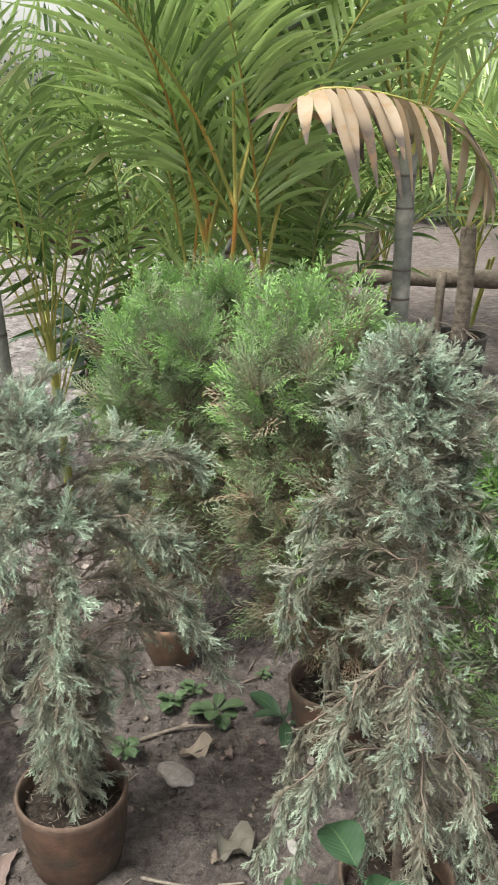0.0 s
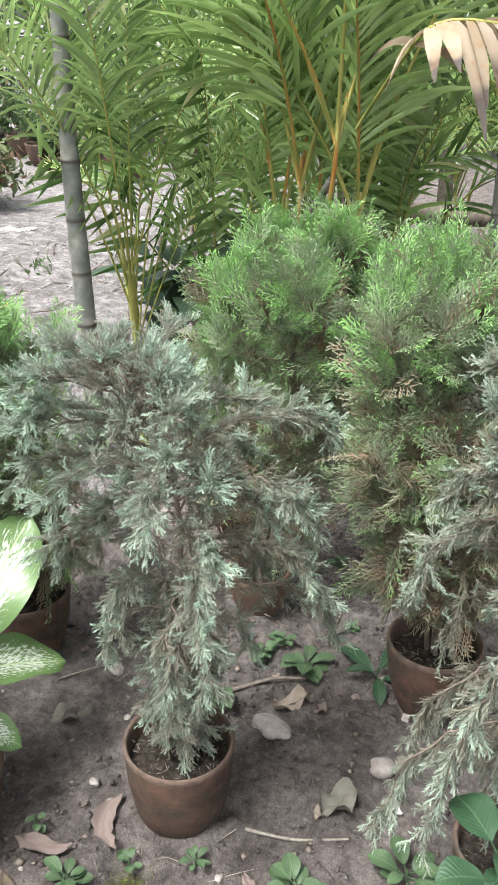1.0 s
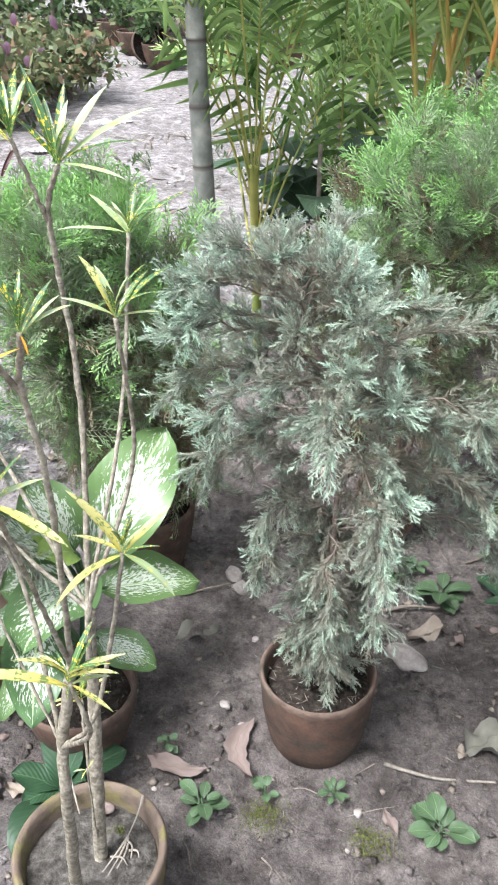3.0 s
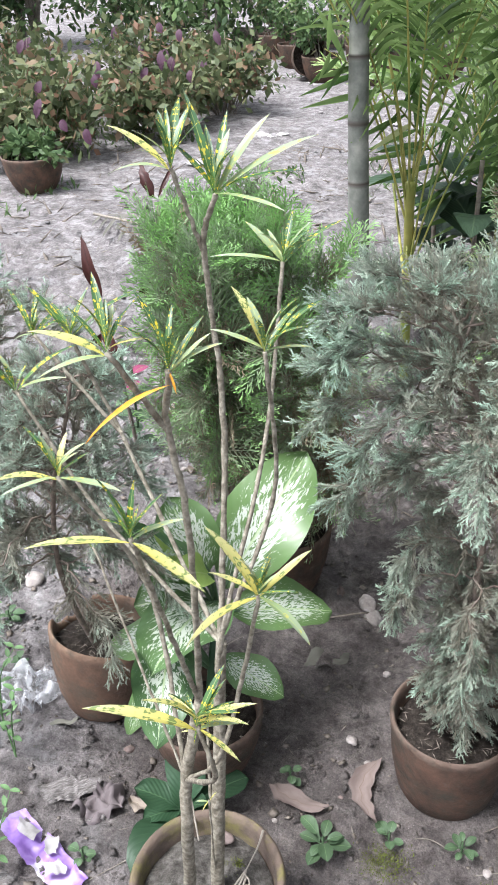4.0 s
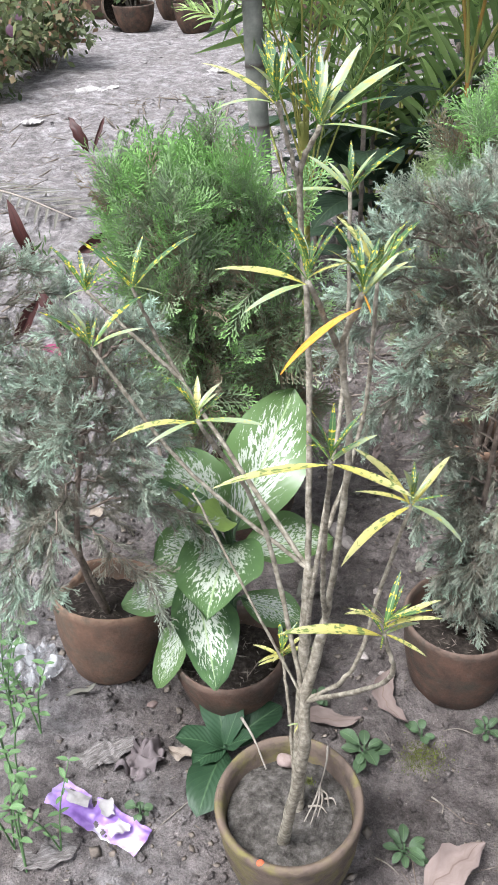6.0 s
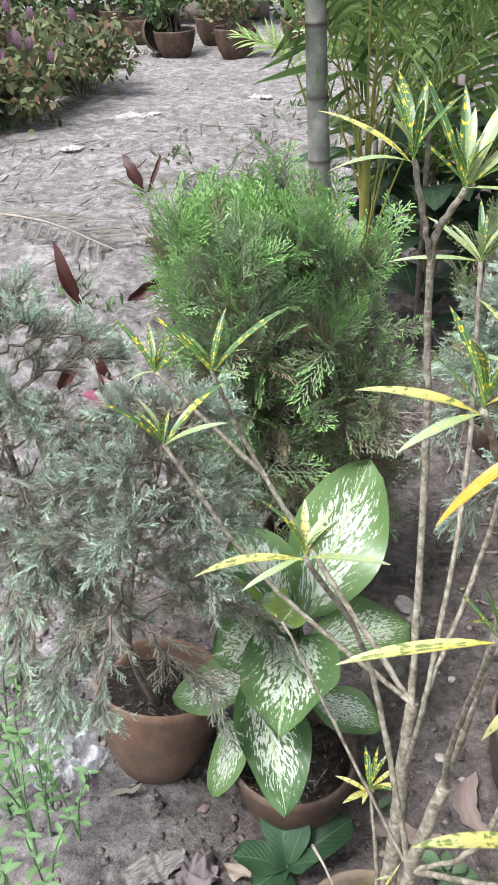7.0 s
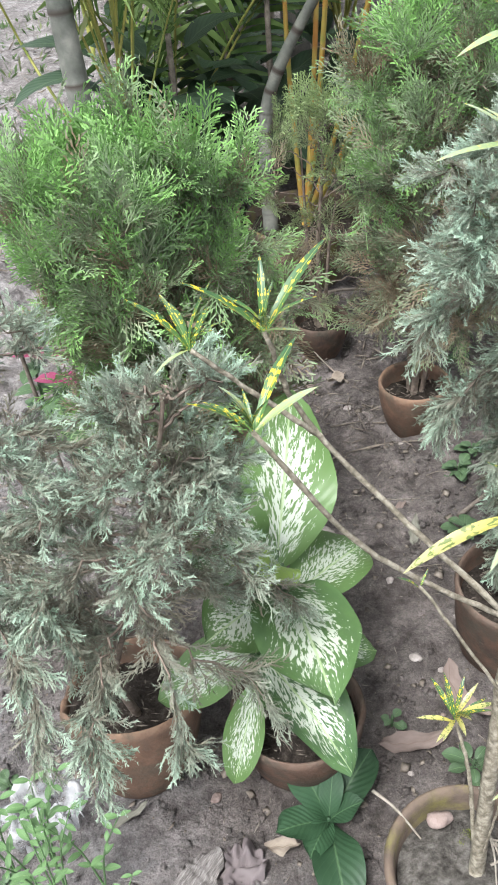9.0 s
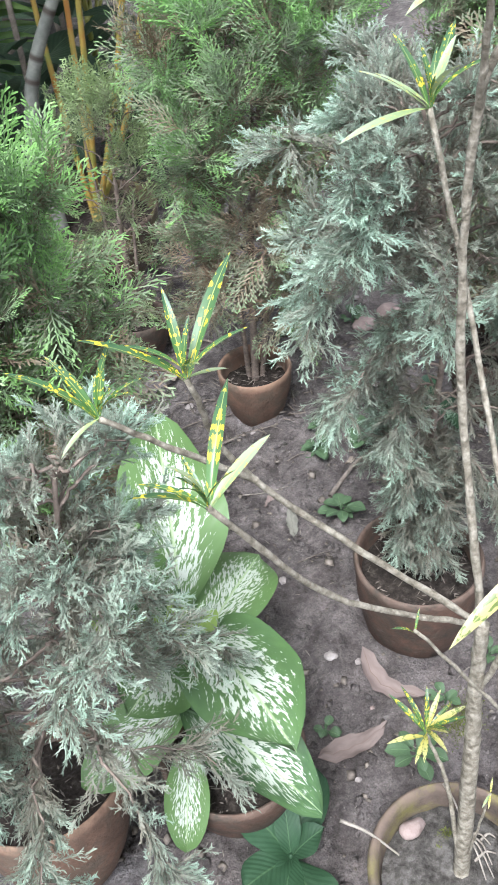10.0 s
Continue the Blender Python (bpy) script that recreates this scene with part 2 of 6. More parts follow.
def make_dieffenbachia():
    m = Mat("dieffenbachia_leaf", 0.36, 0.45, 0.2)
    uv = m.coord("UV")
    sep = m.t.nodes.new("ShaderNodeSeparateXYZ")
    m.link(uv, sep.inputs[0])
    u, v = m.math("ABSOLUTE", m.math("SUBTRACT", sep.outputs[0], 0.5)), sep.outputs[1]
    comb = m.t.nodes.new("ShaderNodeCombineXYZ")
    m.link(m.math("MULTIPLY", m.math("SUBTRACT", v, m.math("MULTIPLY", u, 0.85)), 25.0), comb.inputs[0])
    m.link(m.math("MULTIPLY", u, 22.0), comb.inputs[1])
    m.link(m.math("ADD", m.math("MULTIPLY", m.object_random(), 40.0), m.math("GREATER_THAN", sep.outputs[0], 0.5)), comb.inputs[2])
    n = m.noise(1.0, 4.0, 0.7, comb.outputs[0])
    inner = m.math("MULTIPLY", m.math("SUBTRACT", 0.43, u), 5.0)
    inner = m.math("MINIMUM", inner, m.math("MULTIPLY", m.math("SUBTRACT", v, 0.03), 6.0))
    inner = m.math("MINIMUM", inner, m.math("MULTIPLY", m.math("SUBTRACT", 0.95, v), 4.0))
    inner = m.math("MINIMUM", m.math("ADD", inner, 0.0), 1.0)
    inner = m.math("ADD", inner, m.math("MULTIPLY", m.math("SUBTRACT", 0.25, u), 0.9))
    spot = m.ramp(m.math("ADD", n, m.math("MULTIPLY", inner, 0.15)), [(0.64, (0, 0, 0)), (0.656, (1, 1, 1))])
    green = m.mix(m.object_random(), (0.055, 0.11, 0.045), (0.115, 0.195, 0.065))
    green = m.mix(m.ramp(m.noise(6, 3.0, 0.6, uv), [(0.4, (0, 0, 0)), (0.8, (0.6, 0.6, 0.6))]), green, (0.12, 0.22, 0.07))
    c = m.mix(spot, green, (0.5, 0.545, 0.46))
    c = m.mix(m.ramp(u, [(0.008, (0.8, 0.8, 0.8)), (0.022, (0, 0, 0))]), c, (0.36, 0.47, 0.25))
    m.colour(c)
    return m.bump(m.math("SINE", m.math("MULTIPLY", m.math("SUBTRACT", v, m.math("MULTIPLY", u, 0.8)), 75.0)), 0.05, 0.003).m


DIEFF = make_dieffenbachia()


def make_croton(name, base, tip, spot_colour, cut):
    m = Mat(name, 0.38, 0.45, 0.25)
    uv = m.coord("UV")
    sep = m.t.nodes.new("ShaderNodeSeparateXYZ")
    m.link(uv, sep.inputs[0])
    u = m.math("ABSOLUTE", m.math("SUBTRACT", sep.outputs[0], 0.5))
    comb = m.t.nodes.new("ShaderNodeCombineXYZ")
    m.link(m.math("MULTIPLY", u, 3.0), comb.inputs[0])
    m.link(m.math("MULTIPLY", sep.outputs[1], 15.0), comb.inputs[1])
    m.link(m.math("MULTIPLY", m.object_random(), 60.0), comb.inputs[2])
    n = m.noise(1.0, 2.0, 0.5, comb.outputs[0])
    c = m.mix(sep.outputs[1], base, tip)
    c = m.mix(m.ramp(n, [(cut, (0, 0, 0)), (cut + 0.06, (1, 1, 1))]), c, spot_colour)
    c = m.mix(m.ramp(u, [(0.02, (0.6, 0.6, 0.6)), (0.06, (0, 0, 0))]), c, (0.4, 0.45, 0.14))
    return m.colour(c).m


CROTON_GREEN = make_croton("croton_green_leaf", (0.075, 0.17, 0.035), (0.035, 0.085, 0.045), (0.6, 0.48, 0.03), 0.575)
CROTON_YELLOW = make_croton("croton_yellow_leaf", (0.42, 0.36, 0.055), (0.43, 0.42, 0.2), (0.12, 0.16, 0.045), 0.54)
CROTON_PALE = make_croton("croton_pale_leaf", (0.2, 0.28, 0.1), (0.31, 0.37, 0.25), (0.46, 0.42, 0.1), 0.58)
CROTON_ORANGE = make_croton("croton_orange_leaf", (0.72, 0.33, 0.03), (0.75, 0.3, 0.02), (0.66, 0.4, 0.08), 0.6)


def make_leaf(name, a, b, vein, rough=0.5, translucent=0.2, ribs=60.0):
    m = Mat(name, rough, 0.35, translucent)
    uv = m.coord("UV")
    sep = m.t.nodes.new("ShaderNodeSeparateXYZ")
    m.link(uv, sep.inputs[0])
    u = m.math("ABSOLUTE", m.math("SUBTRACT", sep.outputs[0], 0.5))
    wave = m.math("SINE", m.math("MULTIPLY", m.math("SUBTRACT", sep.outputs[1], m.math("MULTIPLY", u, 0.7)), ribs))
    c = m.mix(m.noise(5, 4.0, 0.6, uv), a, b)
    c = m.mix(0.5, c, m.ramp(m.object_random(), [(0, (0.7, 0.7, 0.7)), (1, (1.3, 1.3, 1.3))]), "MULTIPLY")
    c = m.mix(m.ramp(wave, [(0.9, (0, 0, 0)), (0.995, (0.16, 0.16, 0.16))]), c, vein)
    c = m.mix(m.ramp(u, [(0.01, (0.8, 0.8, 0.8)), (0.035, (0, 0, 0))]), c, vein)
    m.colour(c)
    return m.bump(wave, 0.15, 0.002).m


WEED_LEAF = make_leaf("weed_leaf", (0.048, 0.088, 0.043), (0.095, 0.152, 0.075), (0.14, 0.22, 0.10))
TALL_WEED_LEAF = make_leaf("tall_weed_leaf", (0.075, 0.15, 0.06), (0.15, 0.26, 0.105), (0.2, 0.3, 0.13))
SEEDLING_LEAF = make_leaf("seedling_leaf", (0.016, 0.046, 0.022), (0.036, 0.078, 0.036), (0.07, 0.125, 0.06), 0.5, 0.12)
BROAD_DARK = make_leaf("broad_dark_leaf", (0.02, 0.04, 0.025), (0.05, 0.085, 0.045), (0.09, 0.13, 0.07))
DEAD_LEAF = make_leaf("dead_leaf", (0.125, 0.094, 0.082), (0.235, 0.185, 0.165), (0.14, 0.1, 0.08), 0.8, 0.1, 13.0)
DEAD_PALE = make_leaf("dead_pale_leaf", (0.2, 0.165, 0.13), (0.32, 0.27, 0.22), (0.15, 0.12, 0.09), 0.8, 0.1, 9.0)
GREY_LEAF = make_leaf("dead_grey_leaf", (0.095, 0.092, 0.075), (0.17, 0.165, 0.135), (0.11, 0.1, 0.08), 0.85, 0.05, 11.0)
PURPLE_GREY = make_leaf("purple_grey_leaf", (0.075, 0.062, 0.064), (0.16, 0.135, 0.135), (0.06, 0.05, 0.05), 0.8, 0.05, 11.0)
PALE_LEAF = make_leaf("pale_leaf_underside", (0.2, 0.3, 0.07), (0.27, 0.36, 0.1), (0.33, 0.42, 0.16), 0.4, 0.3, 40.0)
RED_LEAF = make_leaf("dark_red_leaf", (0.035, 0.014, 0.012), (0.085, 0.026, 0.022), (0.03, 0.012, 0.012), 0.45)
MAGENTA_LEAF = make_leaf("magenta_coleus_leaf", (0.17, 0.02, 0.07), (0.28, 0.06, 0.12), (0.2, 0.26, 0.08), 0.5)
PURPLE_LEAF = make_leaf("purple_leaf", (0.05, 0.024, 0.04), (0.11, 0.048, 0.08), (0.05, 0.02, 0.03), 0.45)

m = Mat("stone", 0.9, 0.2)
n = m.noise(30, 6.0, 0.7)
m.colour(m.ramp(n, [(0.3, (0.17, 0.148, 0.135)), (0.5, (0.28, 0.25, 0.23)), (0.68, (0.4, 0.368, 0.342))]))
STONE = m.bump(n, 0.6, 0.006).m
m = Mat("brick_fragment", 0.9, 0.15)
n = m.noise(40, 6.0, 0.7)
m.colour(m.ramp(n, [(0.3, (0.14, 0.1, 0.088)), (0.65, (0.27, 0.215, 0.195))]))
BRICK = m.bump(n, 0.6, 0.006).m
m = Mat("faded_red_paint", 0.7, 0.2)
m.colour(m.ramp(m.noise(300, 3.0), [(0.35, (0.3, 0.08, 0.04)), (0.65, (0.42, 0.13, 0.06))]))
RED_PAINT = m.m
m = Mat("moss", 0.95, 0.1)
m.colour(m.ramp(m.noise(120, 5.0), [(0.35, (0.07, 0.075, 0.025)), (0.7, (0.17, 0.2, 0.05))]))
MOSS = m.m
m = Mat("white_plastic_film", 0.25, 0.5, 0.35)
m.colour(m.ramp(m.noise(18, 4.0), [(0.35, (0.48, 0.49, 0.5)), (0.7, (0.75, 0.76, 0.78))]))
tr = m.t.nodes.new("ShaderNodeBsdfTransparent")
mx = m.t.nodes.new("ShaderNodeMixShader")
end = m.t.nodes["Material Output"]
m.link(m.ramp(m.noise(30, 4.0), [(0.38, (0.88, 0.88, 0.88)), (0.6, (0.3, 0.3, 0.3))]), mx.inputs[0])
m.link(end.inputs[0].links[0].from_socket, mx.inputs[1])
m.link(tr.outputs[0], mx.inputs[2])
m.link(mx.outputs[0], end.inputs[0])
FILM = m.m
m = Mat("printed_white_plastic", 0.3, 0.5, 0.15)
m.colour(m.ramp(m.noise(14, 2.0), [(0.56, (0.74, 0.74, 0.77)), (0.6, (0.5, 0.16, 0.11))]))
WHITE_BAG = m.m
m = Mat("purple_wrapper", 0.3, 0.5, 0.1)
n = m.noise(22, 3.0)
c = m.ramp(n, [(0.3, (0.16, 0.08, 0.3)), (0.52, (0.31, 0.19, 0.5)), (0.7, (0.5, 0.4, 0.66))])
c = m.mix(m.ramp(m.noise(9, 2.0), [(0.6, (0, 0, 0)), (0.615, (1, 1, 1))]), c, (0.7, 0.68, 0.71))
m.colour(c)
WRAPPER = m.bump(n, 0.6, 0.004).m
m = Mat("bleached_palm_fibre", 0.9, 0.1)
stretch = m.t.nodes.new("ShaderNodeMapping")
stretch.inputs["Scale"].default_value = (1.0, 9.0, 1.0)
m.link(m.coord(), stretch.inputs["Vector"])
n = m.noise(48, 6.0, 0.75, stretch.outputs[0])
m.colour(m.ramp(n, [(0.32, (0.08, 0.072, 0.067)), (0.5, (0.19, 0.174, 0.164)), (0.68, (0.35, 0.33, 0.315))]))
SHEATH = m.bump(n, 0.9, 0.006).m
m = Mat("white_paper", 0.8, 0.2, 0.2)
m.colour(m.ramp(m.noise(20, 4.0), [(0.3, (0.28, 0.265, 0.25)), (0.7, (0.5, 0.485, 0.47))]))
PAPER = m.m


# ---------------------------------------------------------------- mesh tools
def unit(a):
    a = np.asarray(a, float)
    return a / (np.linalg.norm(a, axis=-1, keepdims=True) + 1e-9)


def mesh_from(name, verts, faces, material, age=None, smooth=False, uv=None):
    """verts (n, 3), faces (k, 3 or 4) in plain arrays."""
    verts, faces = np.asarray(verts, np.float32), np.asarray(faces, np.int32)
    me = bpy.data.meshes.new(name)
    k, w = faces.shape
    me.vertices.add(len(verts))
    me.vertices.foreach_set("co", verts.ravel())
    me.loops.add(k * w)
    me.loops.foreach_set("vertex_index", faces.ravel())
    me.polygons.add(k)
    me.polygons.foreach_set("loop_start", np.arange(0, k * w, w, dtype=np.int32))
    if smooth:
        me.polygons.foreach_set("use_smooth", np.ones(k, bool))
    if age is not None:
        a = me.attributes.new("age", "FLOAT", "POINT")
        a.data.foreach_set("value", np.asarray(age, np.float32).ravel())
    if uv is not None:
        layer = me.uv_layers.new(name="UVMap")
        layer.data.foreach_set("uv", np.asarray(uv, np.float32)[faces.ravel()].ravel())
    me.update(calc_edges=True)
    me.validate()
    me.materials.append(material)
    return me


def part_mesh(name, me, parent, label=""):
    ob = new(name, me)
    ob.parent = parent
    if label:
        ob["label"] = label
    return ob


def thing(name, label, category, at=(0, 0, 0), group="", kind=""):
    ob = new(name)
    ob.location = at
    return tagged(ob, label, category, group, kind)


def lone(name, me, label, category, m=None, group="", kind=""):
    ob = new(name, me)
    if m is not None:
        ob.matrix_basis = m
    return tagged(ob, label, category, group, kind)


def smooth_path(points, n):
    """n points along a Catmull-Rom curve."""
    p = np.asarray(points, float)
    if len(p) == 2:
        return p[0] + (p[1] - p[0]) * np.linspace(0, 1, n)[:, None]
    q = np.vstack([2 * p[0] - p[1], p, 2 * p[-1] - p[-2]])
    out = []
    for s in np.linspace(0, len(p) - 1 - 1e-6, n):
        i = int(s)
        t = s - i
        a, b, c, d = q[i:i + 4]
        out.append(0.5 * (2 * b + (c - a) * t + (2 * a - 5 * b + 4 * c - d) * t * t + (3 * b - a - 3 * c + d) * t ** 3))
    return np.array(out)


def tube(path, radii, sides=7, age=None):
    """verts and quads of a round rod along a path."""
    path = np.asarray(path, float)
    n = len(path)
    radii = np.broadcast_to(np.asarray(radii, float), (n,))
    d = unit(np.gradient(path, axis=0))
    up = np.array([0.31, 0.22, 0.92]) if abs(d[:, 2]).mean() < 0.8 else np.array([1.0, 0.13, 0.05])
    x = unit(np.cross(d, up))
    y = np.cross(d, x)
    a = np.linspace(0, 2 * np.pi, sides, endpoint=False)
    ring = x[:, None] * np.cos(a)[None, :, None] + y[:, None] * np.sin(a)[None, :, None]
    v = (path[:, None] + ring * radii[:, None, None]).reshape(-1, 3)
    i, j = np.meshgrid(np.arange(n - 1), np.arange(sides), indexing="ij")
    j2 = (j + 1) % sides
    f = np.stack([i * sides + j, i * sides + j2, (i + 1) * sides + j2, (i + 1) * sides + j], -1).reshape(-1, 4)
    caps = []
    for base in (0, (n - 1) * sides):
        for k in range(1, sides - 2, 2):
            caps.append([base, base + k, base + k + 1, base + k + 2])
    return v, np.vstack([f, np.array(caps)]) if caps else f


class Heap:
    """Collects pieces of one mesh."""

    def __init__(self):
        self.v, self.f, self.a, self.n = [], [], [], 0

    def add(self, v, f, age=0.0):
        v = np.asarray(v)
        self.v.append(v)
        self.f.append(np.asarray(f) + self.n)
        self.a.append(np.broadcast_to(np.asarray(age, float), (len(v),)))
        self.n += len(v)

    def many(self, tv, tf, ta, rot, pos, age=None):
        """A template set down at many poses: rot (k, 3, 3) rows are the images of x, y, z (scaled)."""
        k = len(pos)
        if k == 0:
            return
        v = np.einsum("vi,kij->kvj", tv, rot) + pos[:, None]
        f = tf[None] + (np.arange(k) * len(tv))[:, None, None]
        a = np.broadcast_to(ta[None], (k, len(tv)))
        if age is not None:
            a = np.clip(a + age[:, None], 0, 1)
        self.add(v.reshape(-1, 3), f.reshape(-1, tf.shape[1]), a.reshape(-1))

    def mesh(self, name, material, smooth=False):
        return mesh_from(name, np.vstack(self.v), np.vstack(self.f), material, np.concatenate(self.a), smooth)


def frames_along(d, up, scale):
    """Rotations whose y is d and whose z leans to up."""
    d = unit(d)
    x = unit(np.cross(d, up))
    z = np.cross(x, d)
    return np.stack([x, d, z], 1) * np.asarray(scale)[:, None, None]


def strips(base, way, normal, length, width, age0, age1):
    """Thin pointed blades: a kite each."""
    side = unit(np.cross(way, normal)) * (width[:, None] / 2)
    v = np.stack([base, base + way * length[:, None] * 0.55 + side, base + way * length[:, None], base + way * length[:, None] * 0.55 - side], 1)
    k = len(base)
    f = np.arange(k * 4).reshape(k, 4)
    a = np.stack([age0, 0.5 * (age0 + age1), age1, 0.5 * (age0 + age1)], 1)
    return v.reshape(-1, 3), f, a.reshape(-1)


def slivers(base, way, normal, length, width, age0, age1):
    """Thin pointed blades: three corners each."""
    side = unit(np.cross(way, normal)) * (width[:, None] / 2)
    v = np.stack([base + side, base + way * length[:, None], base - side], 1)
    k = len(base)
    return v.reshape(-1, 3), np.arange(k * 3).reshape(k, 3), np.stack([age0, age1, age0], 1).reshape(-1)


def cords(base, way, normal, length, width, age0, age1):
    """Narrow scaly cords of even width with a blunt end: four corners each."""
    side = unit(np.cross(way, normal)) * (width[:, None] / 2)
    end = base + way * length[:, None]
    v = np.stack([base + side * 0.85, base - side * 0.85, end - side * 0.55, end + side * 0.55], 1)
    k = len(base)
    return v.reshape(-1, 3), np.arange(k * 4).reshape(k, 4), np.stack([age0, age0, age1, age1], 1).reshape(-1)


def juniper_spray(r, lo=20, hi=40, thick=0.0042, reach=0.034, count=15):
    """One feathery cord of juniper along +y, 0.1 long, all round."""
    B, W, N, L, D, A0, A1 = [], [], [], [], [], [], []

    def put(b, w, n, l, d, a0, a1):
        B.append(b), W.append(w), N.append(n), L.append(l), D.append(d), A0.append(a0), A1.append(a1)

    bow = r.normal(0, 0.05, 2)
    spot = lambda s: np.array([bow[0] * s * s * 10, s, bow[1] * s * s * 10])
    put(np.zeros(3), unit(spot(0.1)), np.array([0, 0, 1.0]), 0.1, 0.003, 0.0, 0.5)
    put(np.zeros(3), unit(spot(0.1)), np.array([1.0, 0, 0]), 0.1, 0.003, 0.0, 0.5)
    for i in range(count):
        s = 0.006 + 0.094 * i / (count - 1)
        phi = i * 2.4 + r.normal(0, 0.4)
        out = np.array([math.cos(phi), 0, 0.75 * math.sin(phi)])
        ang = radians(r.uniform(lo, hi))
        w = unit(out * math.sin(ang) + np.array([0, math.cos(ang), 0]))
        l = (reach - 0.2 * abs(s - 0.045)) * r.uniform(0.75, 1.25)
        nrm = unit(np.cross(w, r.normal(size=3)))
        age = 0.16 + 4.6 * s + r.normal(0, 0.08)
        put(spot(s), w, nrm, l, thick, age * 0.6, age + 0.15)
        for k in range(6):
            q = spot(s) + w * l * (0.2 + 0.16 * k)
            w2 = unit(w + 0.62 * unit(np.cross(w, nrm)) * (1 if k % 2 else -1) + r.normal(0, 0.25, 3))
            put(q, w2, nrm, r.uniform(0.007, 0.012), thick, age, age + 0.3)
    return slivers(*[np.array(x) for x in (B, W, N, L, D, A0, A1)])


def thuja_spray(r):
    """One flat lacy fan of thuja along +y, 0.16 long, nearly in x, y: twig, side twigs and their cords."""
    B, W, N, L, D, A0, A1 = [], [], [], [], [], [], []
    nz = np.array([0, 0, 1.0])
    bow, cup = r.normal(0, 0.9), r.normal(0, 1.6)

    def put(b, w, l, d, a0, a1):
        b = np.array([b[0] + bow * b[1] ** 2, b[1], b[2] + cup * (b[1] ** 2 + b[0] ** 2)])
        B.append(b), W.append(unit(w + np.array([2 * bow * b[1], 0, 2 * cup * b[1]]))), L.append(l), D.append(d), A0.append(a0), A1.append(a1)
        N.append(unit(nz + r.normal(0, 0.25, 3)))

    put(np.zeros(3), np.array([0, 1.0, 0]), 0.155, 0.0026, 0.05, 0.6)
    for i in range(17):
        s = 0.022 + 0.128 * i / 16
        sgn = 1 if i % 2 else -1
        ang = radians(r.uniform(30, 46))
        l = (0.07 * (1 - s / 0.17) + 0.014) * r.uniform(0.75, 1.2) * (1.0 if s > 0.035 else 0.6)
        w = unit(np.array([sgn * math.sin(ang), math.cos(ang), r.normal(0, 0.1)]))
        age = 0.12 + 3.0 * s
        put(np.array([0, s, 0]), w, l, 0.0032, age * 0.7, age + 0.2)
        m = max(2, int(l / 0.0084))
        for k in range(m):
            f = 0.2 + 0.8 * (k + 0.5) / m
            q = np.array([0, s, 0]) + w * l * f
            a2 = ang + (1 if k % 2 else -1) * radians(r.uniform(24, 38))
            w2 = unit(np.array([sgn * math.sin(a2), math.cos(a2), r.normal(0, 0.16)]))
            put(q, w2, r.uniform(0.011, 0.019) * (1.15 - 0.5 * f), 0.0044, age + 0.3 * f, age + 0.22 + 0.45 * f)
    return cords(*[np.array(x) for x in (B, W, N, L, D, A0, A1)])


JUNIPER_SPRAYS = [juniper_spray(rng, count=13) for _ in range(4)]
JUNIPER_TUFTS = [juniper_spray(rng, 22, 40, 0.0040, 0.030, 13) for _ in range(4)]
THUJA_SPRAYS = [thuja_spray(rng) for _ in range(6)]


def leaf_shape(length, width, segs=8, fold=0.15, curl=0.3, wave=0.0, widest=0.45, stalk=0.0, seed=0, across=4, blunt=0.75):
    """A leaf along +y: a grid with a folded midrib, an arched length and a wavy edge. Arrays and UV."""
    r = np.random.default_rng(seed)
    t = np.linspace(0, 1, segs + 1)
    p = math.log(0.5) / math.log(widest)
    half = width / 2 * np.sin(np.pi * t ** p) ** blunt
    half[-1] = width * 0.01
    half[0] = max(half[0], width * 0.02)
    ang = curl * (t - 0.15)
    y = np.concatenate([[0], np.cumsum(np.cos((ang[1:] + ang[:-1]) / 2))]) * length / segs
    z = -np.concatenate([[0], np.cumsum(np.sin((ang[1:] + ang[:-1]) / 2))]) * length / segs
    us = np.linspace(-1, 1, across + 1)
    ph = r.uniform(0, 6)
    v, uv = [], []
    for i in range(segs + 1):
        for u in us:
            dz = fold * abs(u) * half[i] + wave * width * u * abs(u) * math.sin(t[i] * 9 + ph + 2 * (u > 0))
            v.append((u * half[i], y[i] + stalk, z[i] + dz))
            uv.append((0.5 + u / 2, t[i]))
    w = across + 1
    f = [(i * w + j, i * w + j + 1, (i + 1) * w + j + 1, (i + 1) * w + j) for i in range(segs) for j in range(across)]
    v = np.array(v)
    if wave > 0.1:
        v = v + r.normal(0, 0.012 * width, v.shape) + 0.06 * width * np.sin(v[:, [1, 0, 0]] * (9 / width) + ph) * np.array([1.0, 0.3, 1.0])
    return v, np.array(f), np.array(uv)


def leaf_mesh(name, material, **k):
    v, f, uv = leaf_shape(**k)
    return mesh_from(name, v, f, material, None, True, uv)


def aim(at, to, up=(0, 0, 1), roll=0.0, scale=1.0):
    """A matrix whose +y runs from at towards to and whose +z leans to up."""
    y = (Vector(to) - Vector(at)).normalized()
    x = y.cross(Vector(up)).normalized()
    z = x.cross(y)
    m3 = Matrix((x, y, z)).transposed().to_4x4()
    return Matrix.Translation(at) @ m3 @ Matrix.Rotation(roll, 4, "Y") @ Matrix.Diagonal((scale, scale, scale, 1))


